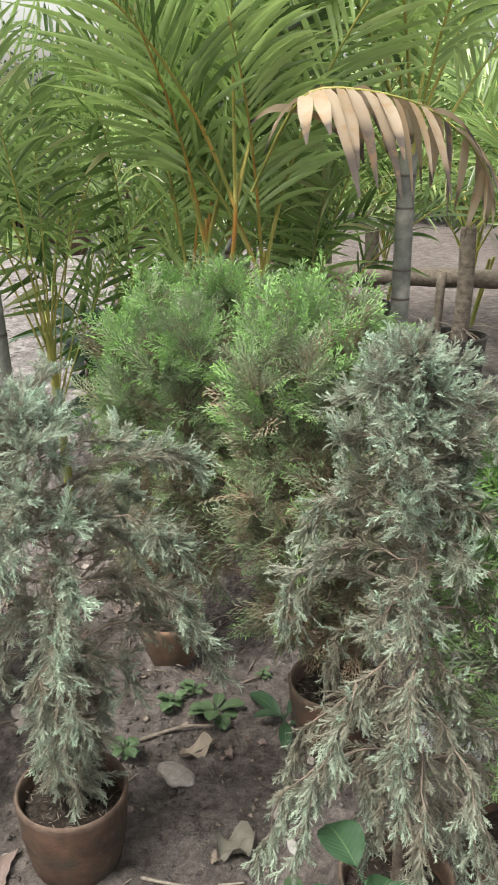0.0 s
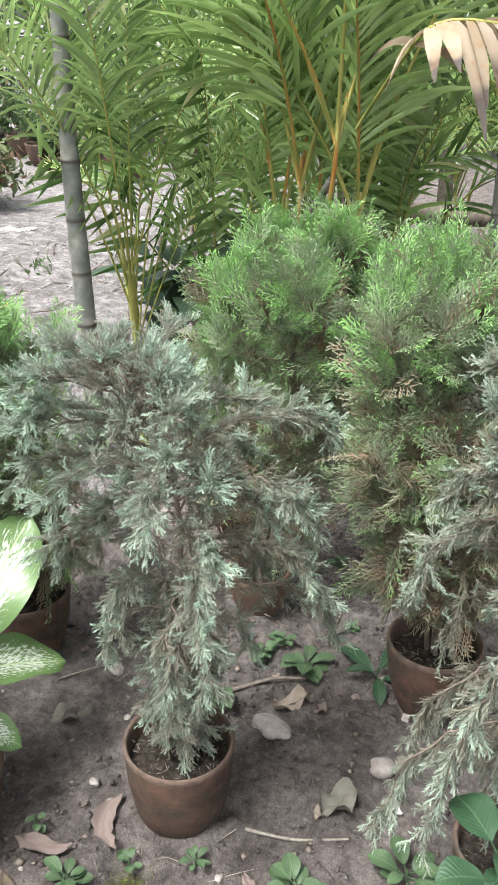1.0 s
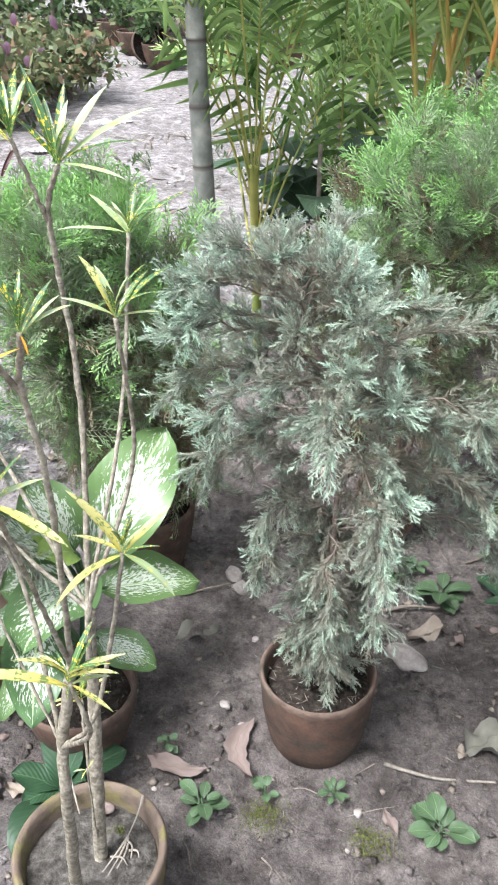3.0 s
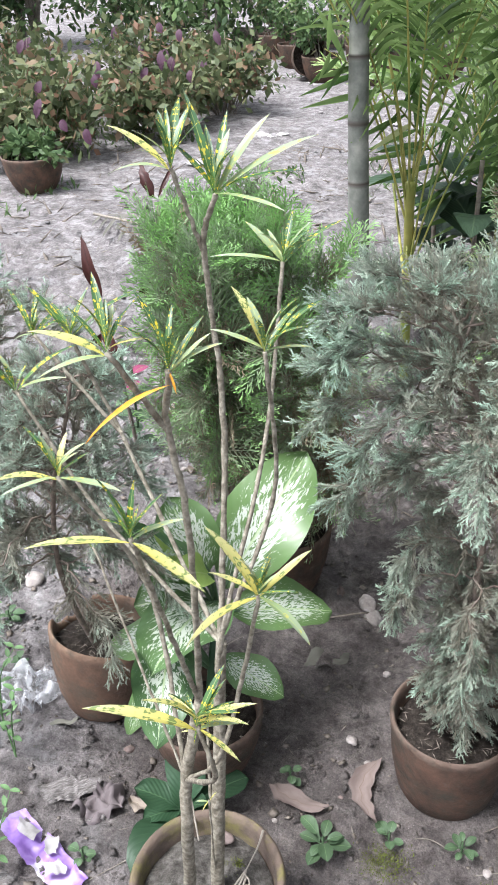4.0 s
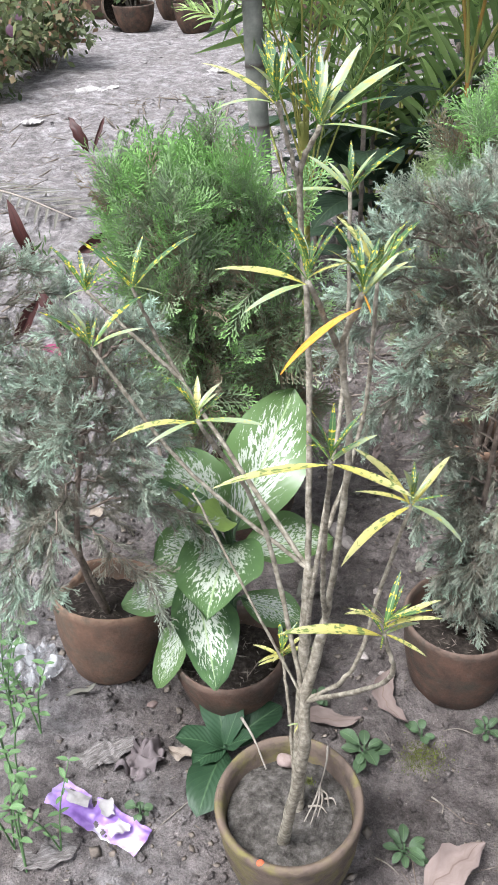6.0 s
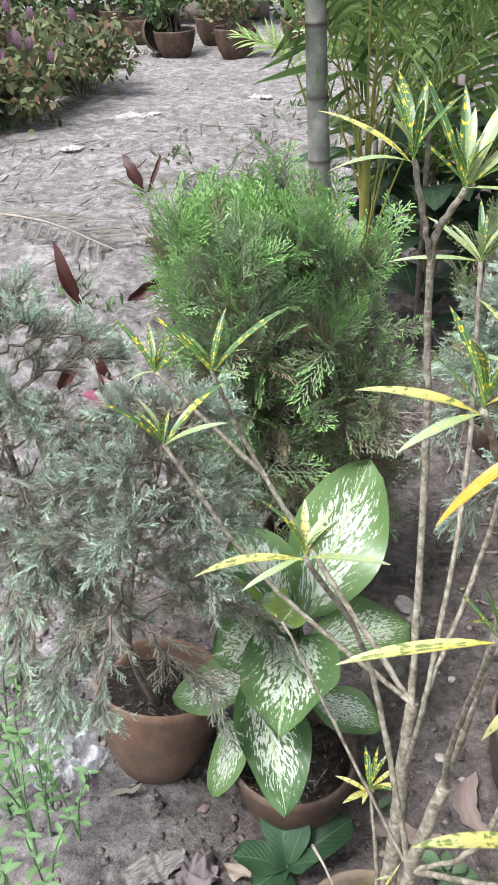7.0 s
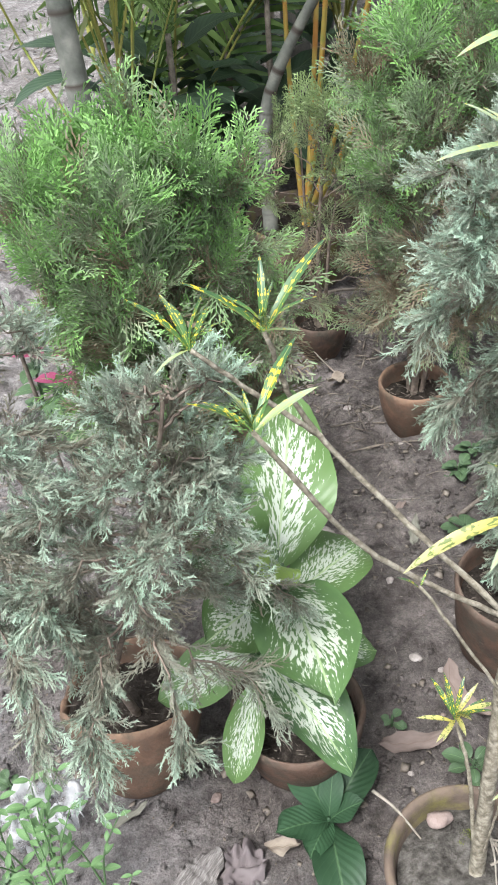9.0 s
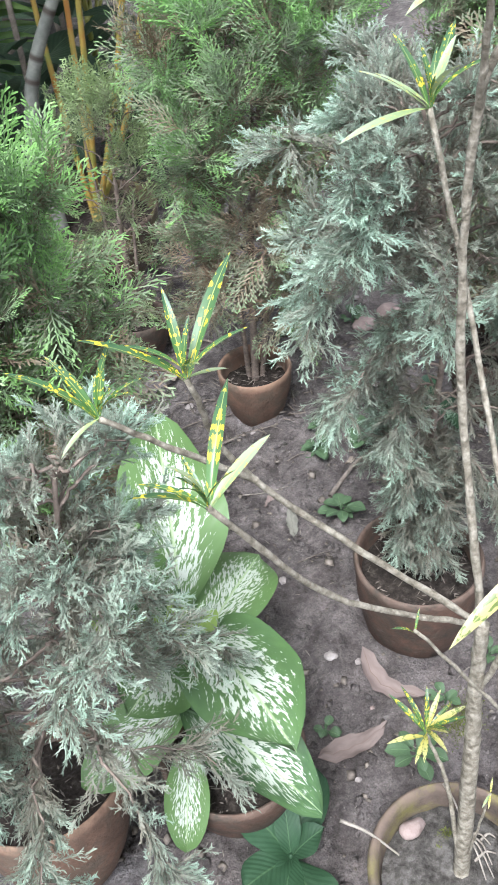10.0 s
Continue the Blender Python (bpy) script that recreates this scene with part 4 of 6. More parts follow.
def build_croton():
    ax, ay = -0.489, 1.068
    r = np.random.default_rng(44)
    top = thing("potted_croton", "tall croton with narrow yellow-spotted leaves in a mossy terracotta pot", "potted plant", (ax, ay, z0(ax, ay) - 0.004))
    pot = add_pot(top, 0.121, 0.19, TERRACOTTA_OLD, GREY_SOIL, 0.036, 0.72, 5, 0.013)
    v, f, a = lathe([(0.0005, 0.0035), (0.004, 0.003), (0.006, 0.0)], 10, 0.1, 3)
    chip = part_mesh("paint_spot", mesh_from("paint_spot", v, f, RED_PAINT, a, True), pot, "orange-red paint spot on the rim")
    chip.location = (-0.033, -0.110, 0.189)
    shared = {k: [strap_leaf(k, s) for s in range(3)] for k in "gypo"}

    def rel(p):
        return np.array([p[0] - ax, p[1] - ay, p[2]])

    node = {
        "base": (-0.478, 1.075, 0.145), "fl": (-0.494, 1.02, 0.145), "kl": (-0.486, 1.005, 0.22), "f1": (-0.457, 0.982, 0.54), "rm": (-0.470, 1.098, 0.40), "rn": (-0.467, 1.11, 0.52), "f2": (-0.463, 1.12, 0.64), "g1": (-0.457, 0.972, 0.45), "g2": (-0.432, 0.99, 0.68),
        "k1": (-0.478, 1.178, 1.14), "r1": (-0.456, 1.165, 1.206), "m1": (-0.468, 1.18, 0.93), "r1b": (-0.498, 1.155, 1.232), "r2": (-0.427, 1.28, 1.10), "m2": (-0.425, 1.20, 0.90),
        "q3": (-0.450, 1.10, 0.68), "r3": (-0.391, 1.12, 1.065), "m3": (-0.40, 1.16, 0.86), "r4": (-0.404, 0.936, 1.13), "m4": (-0.411, 0.96, 0.95), "r5": (-0.448, 0.918, 1.149), "m5": (-0.42, 0.955, 1.06),
        "r6": (-0.691, 1.222, 0.997), "fk6": (-0.64, 1.23, 0.86), "r6b": (-0.755, 1.235, 0.985), "r7": (-0.725, 1.14, 0.957), "m7": (-0.62, 1.14, 0.78),
        "r8": (-0.565, 0.982, 0.965), "m8": (-0.51, 1.04, 0.78), "r9": (-0.425, 0.88, 0.996), "m9": (-0.435, 0.96, 0.78), "r10": (-0.346, 0.968, 0.882), "m10": (-0.37, 0.975, 0.76),
        "r11": (-0.369, 0.862, 0.804), "m11": (-0.362, 0.875, 0.72), "n11": (-0.40, 0.96, 0.63), "r12": (-0.504, 1.14, 0.44), "m12": (-0.492, 1.11, 0.36), "r14": (-0.471, 1.063, 0.39),
        "r13": (-0.60, 1.07, 0.80),
    }
    # stem, points and thickness at its foot
    stems = [(("base", "rm", "rn", "f2"), 0.0115, 0.0075), (("fl", "kl", "g1", "f1", "g2"), 0.0105, 0.007),
             (("f2", "m1", "k1", "r1"), 0.0055, 0.0036), (("k1", "r1b"), 0.0036, 0.003), (("rn", "q3", "m2", "r2"), 0.0045, 0.003), (("q3", "m3", "r3"), 0.004, 0.003),
             (("g2", "m4", "m5", "r4"), 0.0052, 0.0035), (("m5", "r5"), 0.004, 0.003), (("f2", "fk6", "r6"), 0.0045, 0.003), (("fk6", "r6b"), 0.0038, 0.003),
             (("f2", "m7", "r7"), 0.0042, 0.003), (("f1", "m8", "r8"), 0.0045, 0.003), (("g2", "m9", "r9"), 0.0045, 0.003), (("f1", "n11", "m10", "r10"), 0.004, 0.003),
             (("f1", "m11", "r11"), 0.0042, 0.003), (("base", "m12", "r12"), 0.0035, 0.002), (("base", "r14"), 0.002, 0.0015), (("f1", "r13"), 0.0028, 0.002)]
    for names, a, b in stems:
        pts = [rel(node[n]) for n in names]
        n = 8 * len(pts)
        path = smooth_path(pts, n)
        rad = np.linspace(a, b, n) * (0.97 if names[0] in ("base", "fl") else 0.74)
        if names[-1].startswith("r"):
            rad = rad * (1 + 0.09 * (np.arange(n) % 2) + r.normal(0, 0.06, n))
        v, f = tube(path + r.normal(0, 0.0005, path.shape), rad, 8)
        part_mesh("stem", mesh_from("stem", v, f, CROTON_STEM, np.zeros(len(v)), True), top)
    # rosettes: of each leaf its kind, bearing, rise (degrees) and length (cm)
    rosettes = [
        ("r1", "g 141 62 11, g 95 58 9, p 58 45 10, p 40 22 12, p -10 -8 8, g 22 14 9, g 160 35 7, g 120 40 8"),
        ("r1b", "y 165 28 9, g 104 50 9, p -175 0 7, g 80 58 7, g 130 60 6"),
        ("r2", "g 93 54 7, g 36 34 9, p 158 33 7, p -178 -3 9, p 134 30 5, g 44 49 5"),
        ("r3", "g 68 43 7, g 56 35 9, y 147 55 8, p 143 69 6, p 31 -4 5, p -171 17 6"),
        ("r4", "p 37 42 5, g 75 35 6, g 133 46 2, p 32 27 5, o -35 -59 2, g 56 67 3"),
        ("r5", "y 175 9 8, p -152 -13 6, g 175 48 5, g 110 48 4, g 88 37 4, y 11 19 4"),
        ("r6", "g 36 34 11, g 166 45 9, g 76 58 7, g 134 40 4, p 9 -20 4"),
        ("r6b", "g 151 52 8, g 93 8 8, g 61 14 6, g 112 47 6, p -171 -18 4"),
        ("r7", "g 48 36 10, g -168 50 8, p 18 18 7, g 89 39 4, g 140 30 5"),
        ("r8", "y -178 -10 10, y 97 59 5, p 5 -7 7, p -142 -12 6, g 45 27 4, g 133 59 3"),
        ("r9", "y -175 -16 11, y -13 -17 8, p 31 21 5, g 156 44 4, g 90 49 3, g 18 30 3"),
        ("r10", "y 163 52 9, y 50 29 7, y -156 -33 10, p -8 -30 7, y 168 4 6, g 6 12 4, g 87 40 4"),
        ("r11", "y -163 16 11, g 131 31 4, p 25 10 4, y -6 -30 5, g -110 -70 2, g 69 37 3"),
        ("r12", "y 163 17 5, y -148 1 4, g 97 60 5, g 10 27 5"),
        ("r14", "p -160 9 2, y 42 51 2, y -136 -56 2"),
        ("r13", "g 170 51 3, g 38 44 2"),
    ]
    for name, rows in rosettes:
        at = rel(node[name])
        if name not in ("r13", "r14"):
            low = name in ("r11", "r12")
            fresh = ["%s %d %d %d" % (("gggy" if low else "ggggp")[int(r.integers(4 if low else 5))], r.uniform(-180, 180), r.uniform(5, 60) if low else r.uniform(35, 78), r.uniform(4, 7) if low else r.uniform(3, 7)) for _ in range(12 if low else 6)]
            rows = ", ".join([rows] + fresh)
        for i, row in enumerate(rows.split(", ")):
            k, az, el, l = row.split()
            az, el, l = radians(float(az)), radians(float(el)), float(l) / 100
            at2 = at + np.array([0, 0, 0.008 * (i / 6 - 0.5)])
            to = at2 + np.array([math.cos(az) * math.cos(el), math.sin(az) * math.cos(el), math.sin(el) + 0.16])
            leaf = part_mesh("leaf", shared[k][int(r.integers(3))], top)
            leaf.matrix_basis = aim(Vector(at2), Vector(to), scale=l) @ Matrix.Diagonal((r.uniform(0.85, 1.15) * (0.13 / max(l, 0.07)) ** 0.3, 1, 1, 1))
    leaf = part_mesh("leaf", shared["o"][1], top, "withered orange leaf hanging from its stem")
    a, b = rel(node["r4"]) + np.array([0, 0, -0.012]), rel((-0.475, 0.90, 1.085))
    leaf.matrix_basis = aim(Vector(a), Vector(b), scale=float(np.linalg.norm(b - a)) * 1.05)


build_croton()


# ---------------------------------------------------------------- dieffenbachia
def build_dieffenbachia():
    ax, ay = -0.64, 1.40
    top = thing("potted_dieffenbachia", "dieffenbachia with large white-mottled leaves in a terracotta pot", "potted plant", (ax, ay, z0(ax, ay) - 0.004))
    add_pot(top, 0.112, 0.16, TERRACOTTA, DARK_SOIL, 0.03, seed=6)
    crown = np.array([0.0, 0.09, 0.35])
    v, f = tube(smooth_path([(0, 0.02, 0.11), (0.0, 0.05, 0.22), crown], 10), np.linspace(0.013, 0.009, 10), 8)
    part_mesh("stem", mesh_from("stem", v, f, SEEDLING_LEAF, np.zeros(len(v)), True), top)
    # tip, foot, width, facing, curl, width's widest place
    leaves = [((-0.533, 1.716, 0.556), (-0.636, 1.51, 0.36), 0.165, (0.15, -0.7, 0.5), 0.15, 0.5),
              ((-0.755, 1.52, 0.53), (-0.66, 1.50, 0.40), 0.12, (0.1, -0.6, 0.6), 0.5, 0.5),
              ((-0.785, 1.40, 0.545), (-0.645, 1.46, 0.41), 0.09, (0.2, -0.2, 1.0), -0.3, 0.5),
              ((-0.635, 1.21, 0.435), (-0.632, 1.46, 0.37), 0.15, (0, 0.35, 1), 0.75, 0.5),
              ((-0.614, 1.185, 0.30), (-0.70, 1.40, 0.33), 0.115, (0.1, 0.2, 1), 0.5, 0.5),
              ((-0.445, 1.60, 0.275), (-0.62, 1.48, 0.33), 0.115, (0.15, -0.25, 1), 0.35, 0.5),
              ((-0.49, 1.425, 0.205), (-0.62, 1.44, 0.25), 0.08, (0.1, -0.3, 1), 0.35, 0.5),
              ((-0.86, 1.43, 0.21), (-0.68, 1.43, 0.29), 0.10, (-0.1, -0.3, 1), 0.4, 0.5),
              ((-0.77, 1.315, 0.115), (-0.70, 1.40, 0.26), 0.065, (-0.3, -0.6, 0.6), 0.3, 0.55),
              ((-0.77, 1.40, 0.36), (-0.66, 1.46, 0.37), 0.12, (-0.1, -0.5, 0.8), 0.5, 0.5),
              ((-0.668, 1.385, 0.48), (-0.635, 1.46, 0.43), 0.07, (0.1, -0.4, 0.9), 0.9, 0.55),
              ((-0.78, 1.42, 0.51), (-0.67, 1.45, 0.43), 0.035, (0.1, -0.8, 0.5), 0.7, 0.5)]
    for i, (tip, foot, width, facing, curl, widest) in enumerate(leaves):
        a, b = np.array(foot) - (ax, ay, 0), np.array(tip) - (ax, ay, 0)
        l = float(np.linalg.norm(b - a))
        me = leaf_mesh("leaf", DIEFF if i < 10 else PALE_LEAF, length=l, width=width, segs=14, fold=0.2 + 0.08 * (i % 3), curl=curl, wave=0.085, widest=widest, seed=60 + i, across=8, blunt=0.6)
        leaf = part_mesh("leaf", me, top)
        lift = np.array([0, 0, l * curl * 0.32])
        leaf.matrix_basis = aim(Vector(a), Vector(b + lift), facing)
        start = np.array([0, 0.05, 0.2]) if a[2] < 0.34 else crown * np.array([1, 1, 0.85])
        v, f = tube(smooth_path([start, 0.5 * (start + a) + np.array([0, 0, 0.015]), a, a + (b + lift - a) * 0.12], 10), np.linspace(0.005, 0.003, 10), 6)
        part_mesh("petiole", mesh_from("petiole", v, f, WEED_LEAF, np.zeros(len(v)), True), top)


build_dieffenbachia()


# ---------------------------------------------------------------- palms
def frond_into(heap, spine, leaflet, count, width, seed, vee=0.5, sweep=0.75, sag=0.65, bare=0.25, age=0.0, roll=0.0, tip=0.0):
    """Leaflets in two rows along a rachis."""
    r = np.random.default_rng(seed)
    n = len(spine)
    d = unit(np.gradient(spine, axis=0))
    side = unit(np.cross(d, [0, 0, 1.0]))
    up = np.cross(side, d)
    side, up = side * math.cos(roll) + up * math.sin(roll), up * math.cos(roll) - side * math.sin(roll)
    for sgn in (-1, 1):
        for k in range(count):
            u = bare + (1 - bare) * (k + 0.5 + r.uniform(-0.2, 0.2)) / count
            i = min(n - 2, int(u * (n - 1)))
            q = spine[i] + (spine[i + 1] - spine[i]) * (u * (n - 1) - i)
            l = leaflet * (0.55 + 0.6 * math.sin(math.pi * min(1, 0.15 + 0.85 * (u - bare) / (1 - bare)))) * r.uniform(0.85, 1.1)
            sw = sweep + 0.5 * (u - 0.5) + r.normal(0, 0.08)
            w = unit(side[i] * sgn * math.cos(sw) + d[i] * math.sin(sw) + up[i] * (vee + r.normal(0, 0.32)))
            t = np.linspace(0, 1, 6)
            pts = q + w * l * t[:, None] + np.array([0, 0, -1.0]) * (sag * r.uniform(0.6, 1.4) * l * t ** 2.2)[:, None]
            fl = unit(np.cross(np.gradient(pts, axis=0), up[i] + r.normal(0, 0.15, 3)))
            half = width / 2 * np.array([0.35, 0.85, 1.0, 0.85, 0.5, 0.03] if tip == 0 else [0.5, 0.9, 1.0, 0.95, 0.6, 0.12])
            ridge = np.cross(unit(np.gradient(pts, axis=0)), fl)
            a, b = pts + fl * half[:, None] - ridge * (half * 0.35)[:, None], pts - fl * half[:, None] - ridge * (half * 0.35)[:, None]
            v = np.stack([a, pts, b], 1).reshape(-1, 3)
            f = [(3 * s + c, 3 * s + c + 1, 3 * s + c + 4, 3 * s + c + 3) for s in range(5) for c in (0, 1)]
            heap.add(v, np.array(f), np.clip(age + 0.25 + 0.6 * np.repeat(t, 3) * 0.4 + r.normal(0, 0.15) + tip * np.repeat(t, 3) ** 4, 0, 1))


def frond_spine(at, az, el, length, bend, n=14):
    t = np.linspace(0, 1, n)
    ang = el - bend * t ** 1.4
    dx = np.concatenate([[0], np.cumsum(np.cos(0.5 * (ang[1:] + ang[:-1])))]) * length / (n - 1)
    dz = np.concatenate([[0], np.cumsum(np.sin(0.5 * (ang[1:] + ang[:-1])))]) * length / (n - 1)
    return np.asarray(at) + np.stack([dx * math.cos(az), dx * math.sin(az), dz], 1)


def add_frond(parent, spine, leaflet=0.3, count=30, width=0.022, seed=0, material=None, stalk=None, stalk_r=0.006, **k):
    heap = Heap()
    frond_into(heap, spine, leaflet, count, width, seed, **k)
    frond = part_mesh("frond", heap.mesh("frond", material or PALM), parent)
    v, f = tube(spine, np.linspace(stalk_r, 0.0015, len(spine)), 6)
    part_mesh("rachis", mesh_from("rachis", v, f, stalk or PETIOLE, np.zeros(len(v)), True), frond)


def ringed_trunk(parent, path, radius, ring=0.075, name="trunk", material=None, taper=0.12):
    """A palm stem with raised leaf scars."""
    n = 170 if radius > 0.03 else 70
    p = smooth_path(path, n)
    s = np.concatenate([[0], np.cumsum(np.linalg.norm(np.diff(p, axis=0), axis=1))])
    ph = (s / ring) % 1.0
    scar = np.exp(-((ph - 0.5) / (0.045 if radius > 0.03 else 0.09)) ** 2)
    v, f = tube(p, radius * (1 - taper * s / s[-1]) * (1 + 0.06 * scar), 18)
    part_mesh(name, mesh_from(name, v, f, material or PALM_TRUNK, np.repeat(scar, 18), True), parent)


def build_palms():
    r = np.random.default_rng(90)
    # slender grey trunk beside the open yard
    top = thing("palm_tree", "slim grey ringed palm trunk standing in the soil", "palm", (-0.742, 2.85, -0.01))
    ringed_trunk(top, [(0.012, 0, 0), (0.0, 0, 0.6), (-0.014, 0, 1.05), (-0.016, 0, 1.5), (-0.005, 0, 2.1)], 0.036, 0.17, taper=0.45)
    for i in range(3):
        az = i * 2.1 + 0.4
        add_frond(top, frond_spine((-0.01, 0, 2.08), az, 1.0, 1.2, 1.5), 0.3, 40, 0.018, 900 + i, stalk_r=0.009)

    # the orange-stemmed clump in its big grey pot
    top = thing("areca_palm", "areca palm clump with orange stems and arching fronds", "palm", (-0.12, 3.04, 0.0))
    add_pot(top, 0.19, 0.22, TERRACOTTA_OLD, DARK_SOIL, 0.04, seed=9)
    ringed_trunk(top, [(-0.11, 0, 0.16), (-0.115, 0.0, 0.4), (-0.09, 0, 0.6), (0.03, -0.07, 0.85), (0.15, -0.25, 1.08)], 0.024, 0.06, taper=0.6)
    for k, (x, y, h) in enumerate([(0.15, -0.25, 1.05), (0.05, -0.1, 0.9), (0.22, -0.1, 0.8), (-0.02, 0.05, 0.7), (0.1, 0.12, 0.95)]):
        v, f = tube(smooth_path([(0.03 * x, 0.03 * y, 0.18), (x * 0.6, y * 0.6, h * 0.6), (x, y, h), (x * 1.08, y * 1.05, h + 0.22)], 20), np.linspace(0.009, 0.006, 20), 9)
        part_mesh("stem", mesh_from("stem", v, f, ORANGE, np.zeros(len(v)), True), top, "orange crownshaft")
        for i in range(5):
            az = i * 1.26 + k * 0.5 + r.normal(0, 0.2)
            el = r.uniform(1.15, 1.52) - 0.15 * max(0, math.sin(az))
            add_frond(top, frond_spine((x * 1.05, y * 1.03, h + 0.12), az, el, r.uniform(0.8, 1.2), r.uniform(0.2, 0.75) + 0.3 * max(0, math.sin(az))), r.uniform(0.26, 0.4), 28, 0.018, 1000 + 10 * k + i,
                      stalk=ORANGE if i % 2 else PETIOLE, stalk_r=0.0065, age=r.uniform(-0.25, 0.75), sag=r.uniform(0.02, 0.4), vee=r.uniform(0.2, 0.9), roll=r.normal(0, 0.8))
    spine = smooth_path([np.array(p) - (-0.12, 3.04, 0) for p in ((0.09, 2.75, 1.22), (0.2, 2.45, 1.43), (0.27, 2.40, 1.488), (0.40, 2.40, 1.483), (0.53, 2.40, 1.447), (0.64, 2.41, 1.365), (0.70, 2.42, 1.27))], 18)
    add_frond(top, spine, 0.165, 20, 0.038, 1100, PALM_DRY, PETIOLE, 0.005, vee=-0.3, sweep=0.5, sag=0.6, bare=0.16, age=0.12, tip=0.45)

    # green clump with yellow stalks by the grey trunk
    top = thing("areca_palm", "young areca palm with yellow-green stalks", "palm", (-0.63, 3.12, 0.0))
    ringed_trunk(top, [(0, 0, 0), (0.0, -0.05, 0.4), (0.0, -0.1, 0.72)], 0.017, 0.09, material=PETIOLE)
    pale = smooth_path([np.array(p) - (-0.63, 3.12, 0) for p in ((-0.66, 3.2, 0.3), (-0.843, 3.7, 0.595), (-0.924, 3.7, 0.838), (-1.005, 3.7, 0.915), (-1.11, 3.7, 0.945))], 14)
    add_frond(top, pale, 0.13, 26, 0.011, 1190, vee=0.3, sweep=0.6, sag=0.2, bare=0.45, age=0.5)
    for i in range(13):
        az = -0.3 + i * 0.55 + r.normal(0, 0.15)
        add_frond(top, frond_spine((0, -0.08, 0.35 + 0.03 * i), az, r.uniform(1.2, 1.52), r.uniform(0.85, 1.3), r.uniform(0.2, 0.65)), r.uniform(0.2, 0.3), 30, 0.013, 1200 + i, age=r.uniform(-0.1, 0.4), stalk_r=0.0042, bare=0.5, sag=r.uniform(0.2, 0.6), roll=r.normal(0, 0.5))

    # grey trunk on the other side
    top = thing("palm_tree", "dark grey ringed palm trunk with long fronds", "palm", (0.57, 3.1, -0.01))
    ringed_trunk(top, [(0, 0, 0), (0, 0, 0.7), (-0.005, 0, 1.2), (0, 0, 1.42)], 0.033, 0.1)
    for i in range(8):
        az = i * 2.4 + 0.2
        add_frond(top, frond_spine((0, 0, 1.2 + 0.025 * i), az, r.uniform(0.8, 1.4), 1.2, r.uniform(0.3, 1.1)), 0.34, 30, 0.022, 1300 + i, stalk_r=0.007, age=r.uniform(-0.2, 0.5), sag=r.uniform(0.1, 0.5), roll=r.normal(0, 0.5))

    # more clumps behind
    for k, (x, y, h, n) in enumerate([(0.25, 3.75, 0.5, 11), (-0.42, 3.62, 0.2, 8), (1.45, 4.3, 0.6, 9), (-0.3, 4.3, 0.5, 10), (0.75, 5.9, 0.6, 10), (1.7, 5.2, 0.6, 10), (1.3, 5.75, 0.5, 10), (-0.5, 6.0, 0.7, 10), (2.3, 6.6, 0.8, 11)]):
        top = thing("areca_palm", "areca palm with long green fronds", "palm", (x, y, 0.0), "background palms")
        for s in range(4):
            az = r.uniform(0, 6.28)
            ringed_trunk(top, [(0, 0, 0), (0.06 * math.cos(az), 0.06 * math.sin(az), h * 0.6), (0.12 * math.cos(az), 0.12 * math.sin(az), h * 1.1)], 0.010, 0.07, "stem", PETIOLE)
        for i in range(n):
            add_frond(top, frond_spine((0, 0, h * r.uniform(0.7, 1.1)), i * 2.4, r.uniform(1.05, 1.52), r.uniform(1.0, 1.7), r.uniform(0.3, 0.95)), r.uniform(0.24, 0.36), 28, 0.02, 1400 + 20 * k + i, age=r.uniform(-0.3, 0.6), stalk_r=0.006, sag=r.uniform(0.02, 0.4), vee=r.uniform(0.1, 0.8), roll=r.normal(0, 0.8))


build_palms()


# ---------------------------------------------------------------- yard behind
def leaf_cloud(heap, r, centre, size, n, leaf, age=0.0):
    """Loose leaves filling a lumpy volume."""
    c = np.asarray(centre) + r.normal(0, 0.38, (n, 3)) * np.asarray(size)
    c[:, 2] = np.maximum(c[:, 2], 0.02)
    w = unit(r.normal(size=(n, 3)) + np.array([0, 0, -0.25]))
    nrm = unit(r.normal(size=(n, 3)) + np.array([0, -0.3, 0.9]))
    l = leaf * r.uniform(0.6, 1.3, n)
    a0 = np.clip(age + 0.4 + r.normal(0, 0.25, n), 0, 1)
    v, f, a = strips(c, w, nrm, l, l * 0.5, a0, a0)
    heap.add(v, f, a)


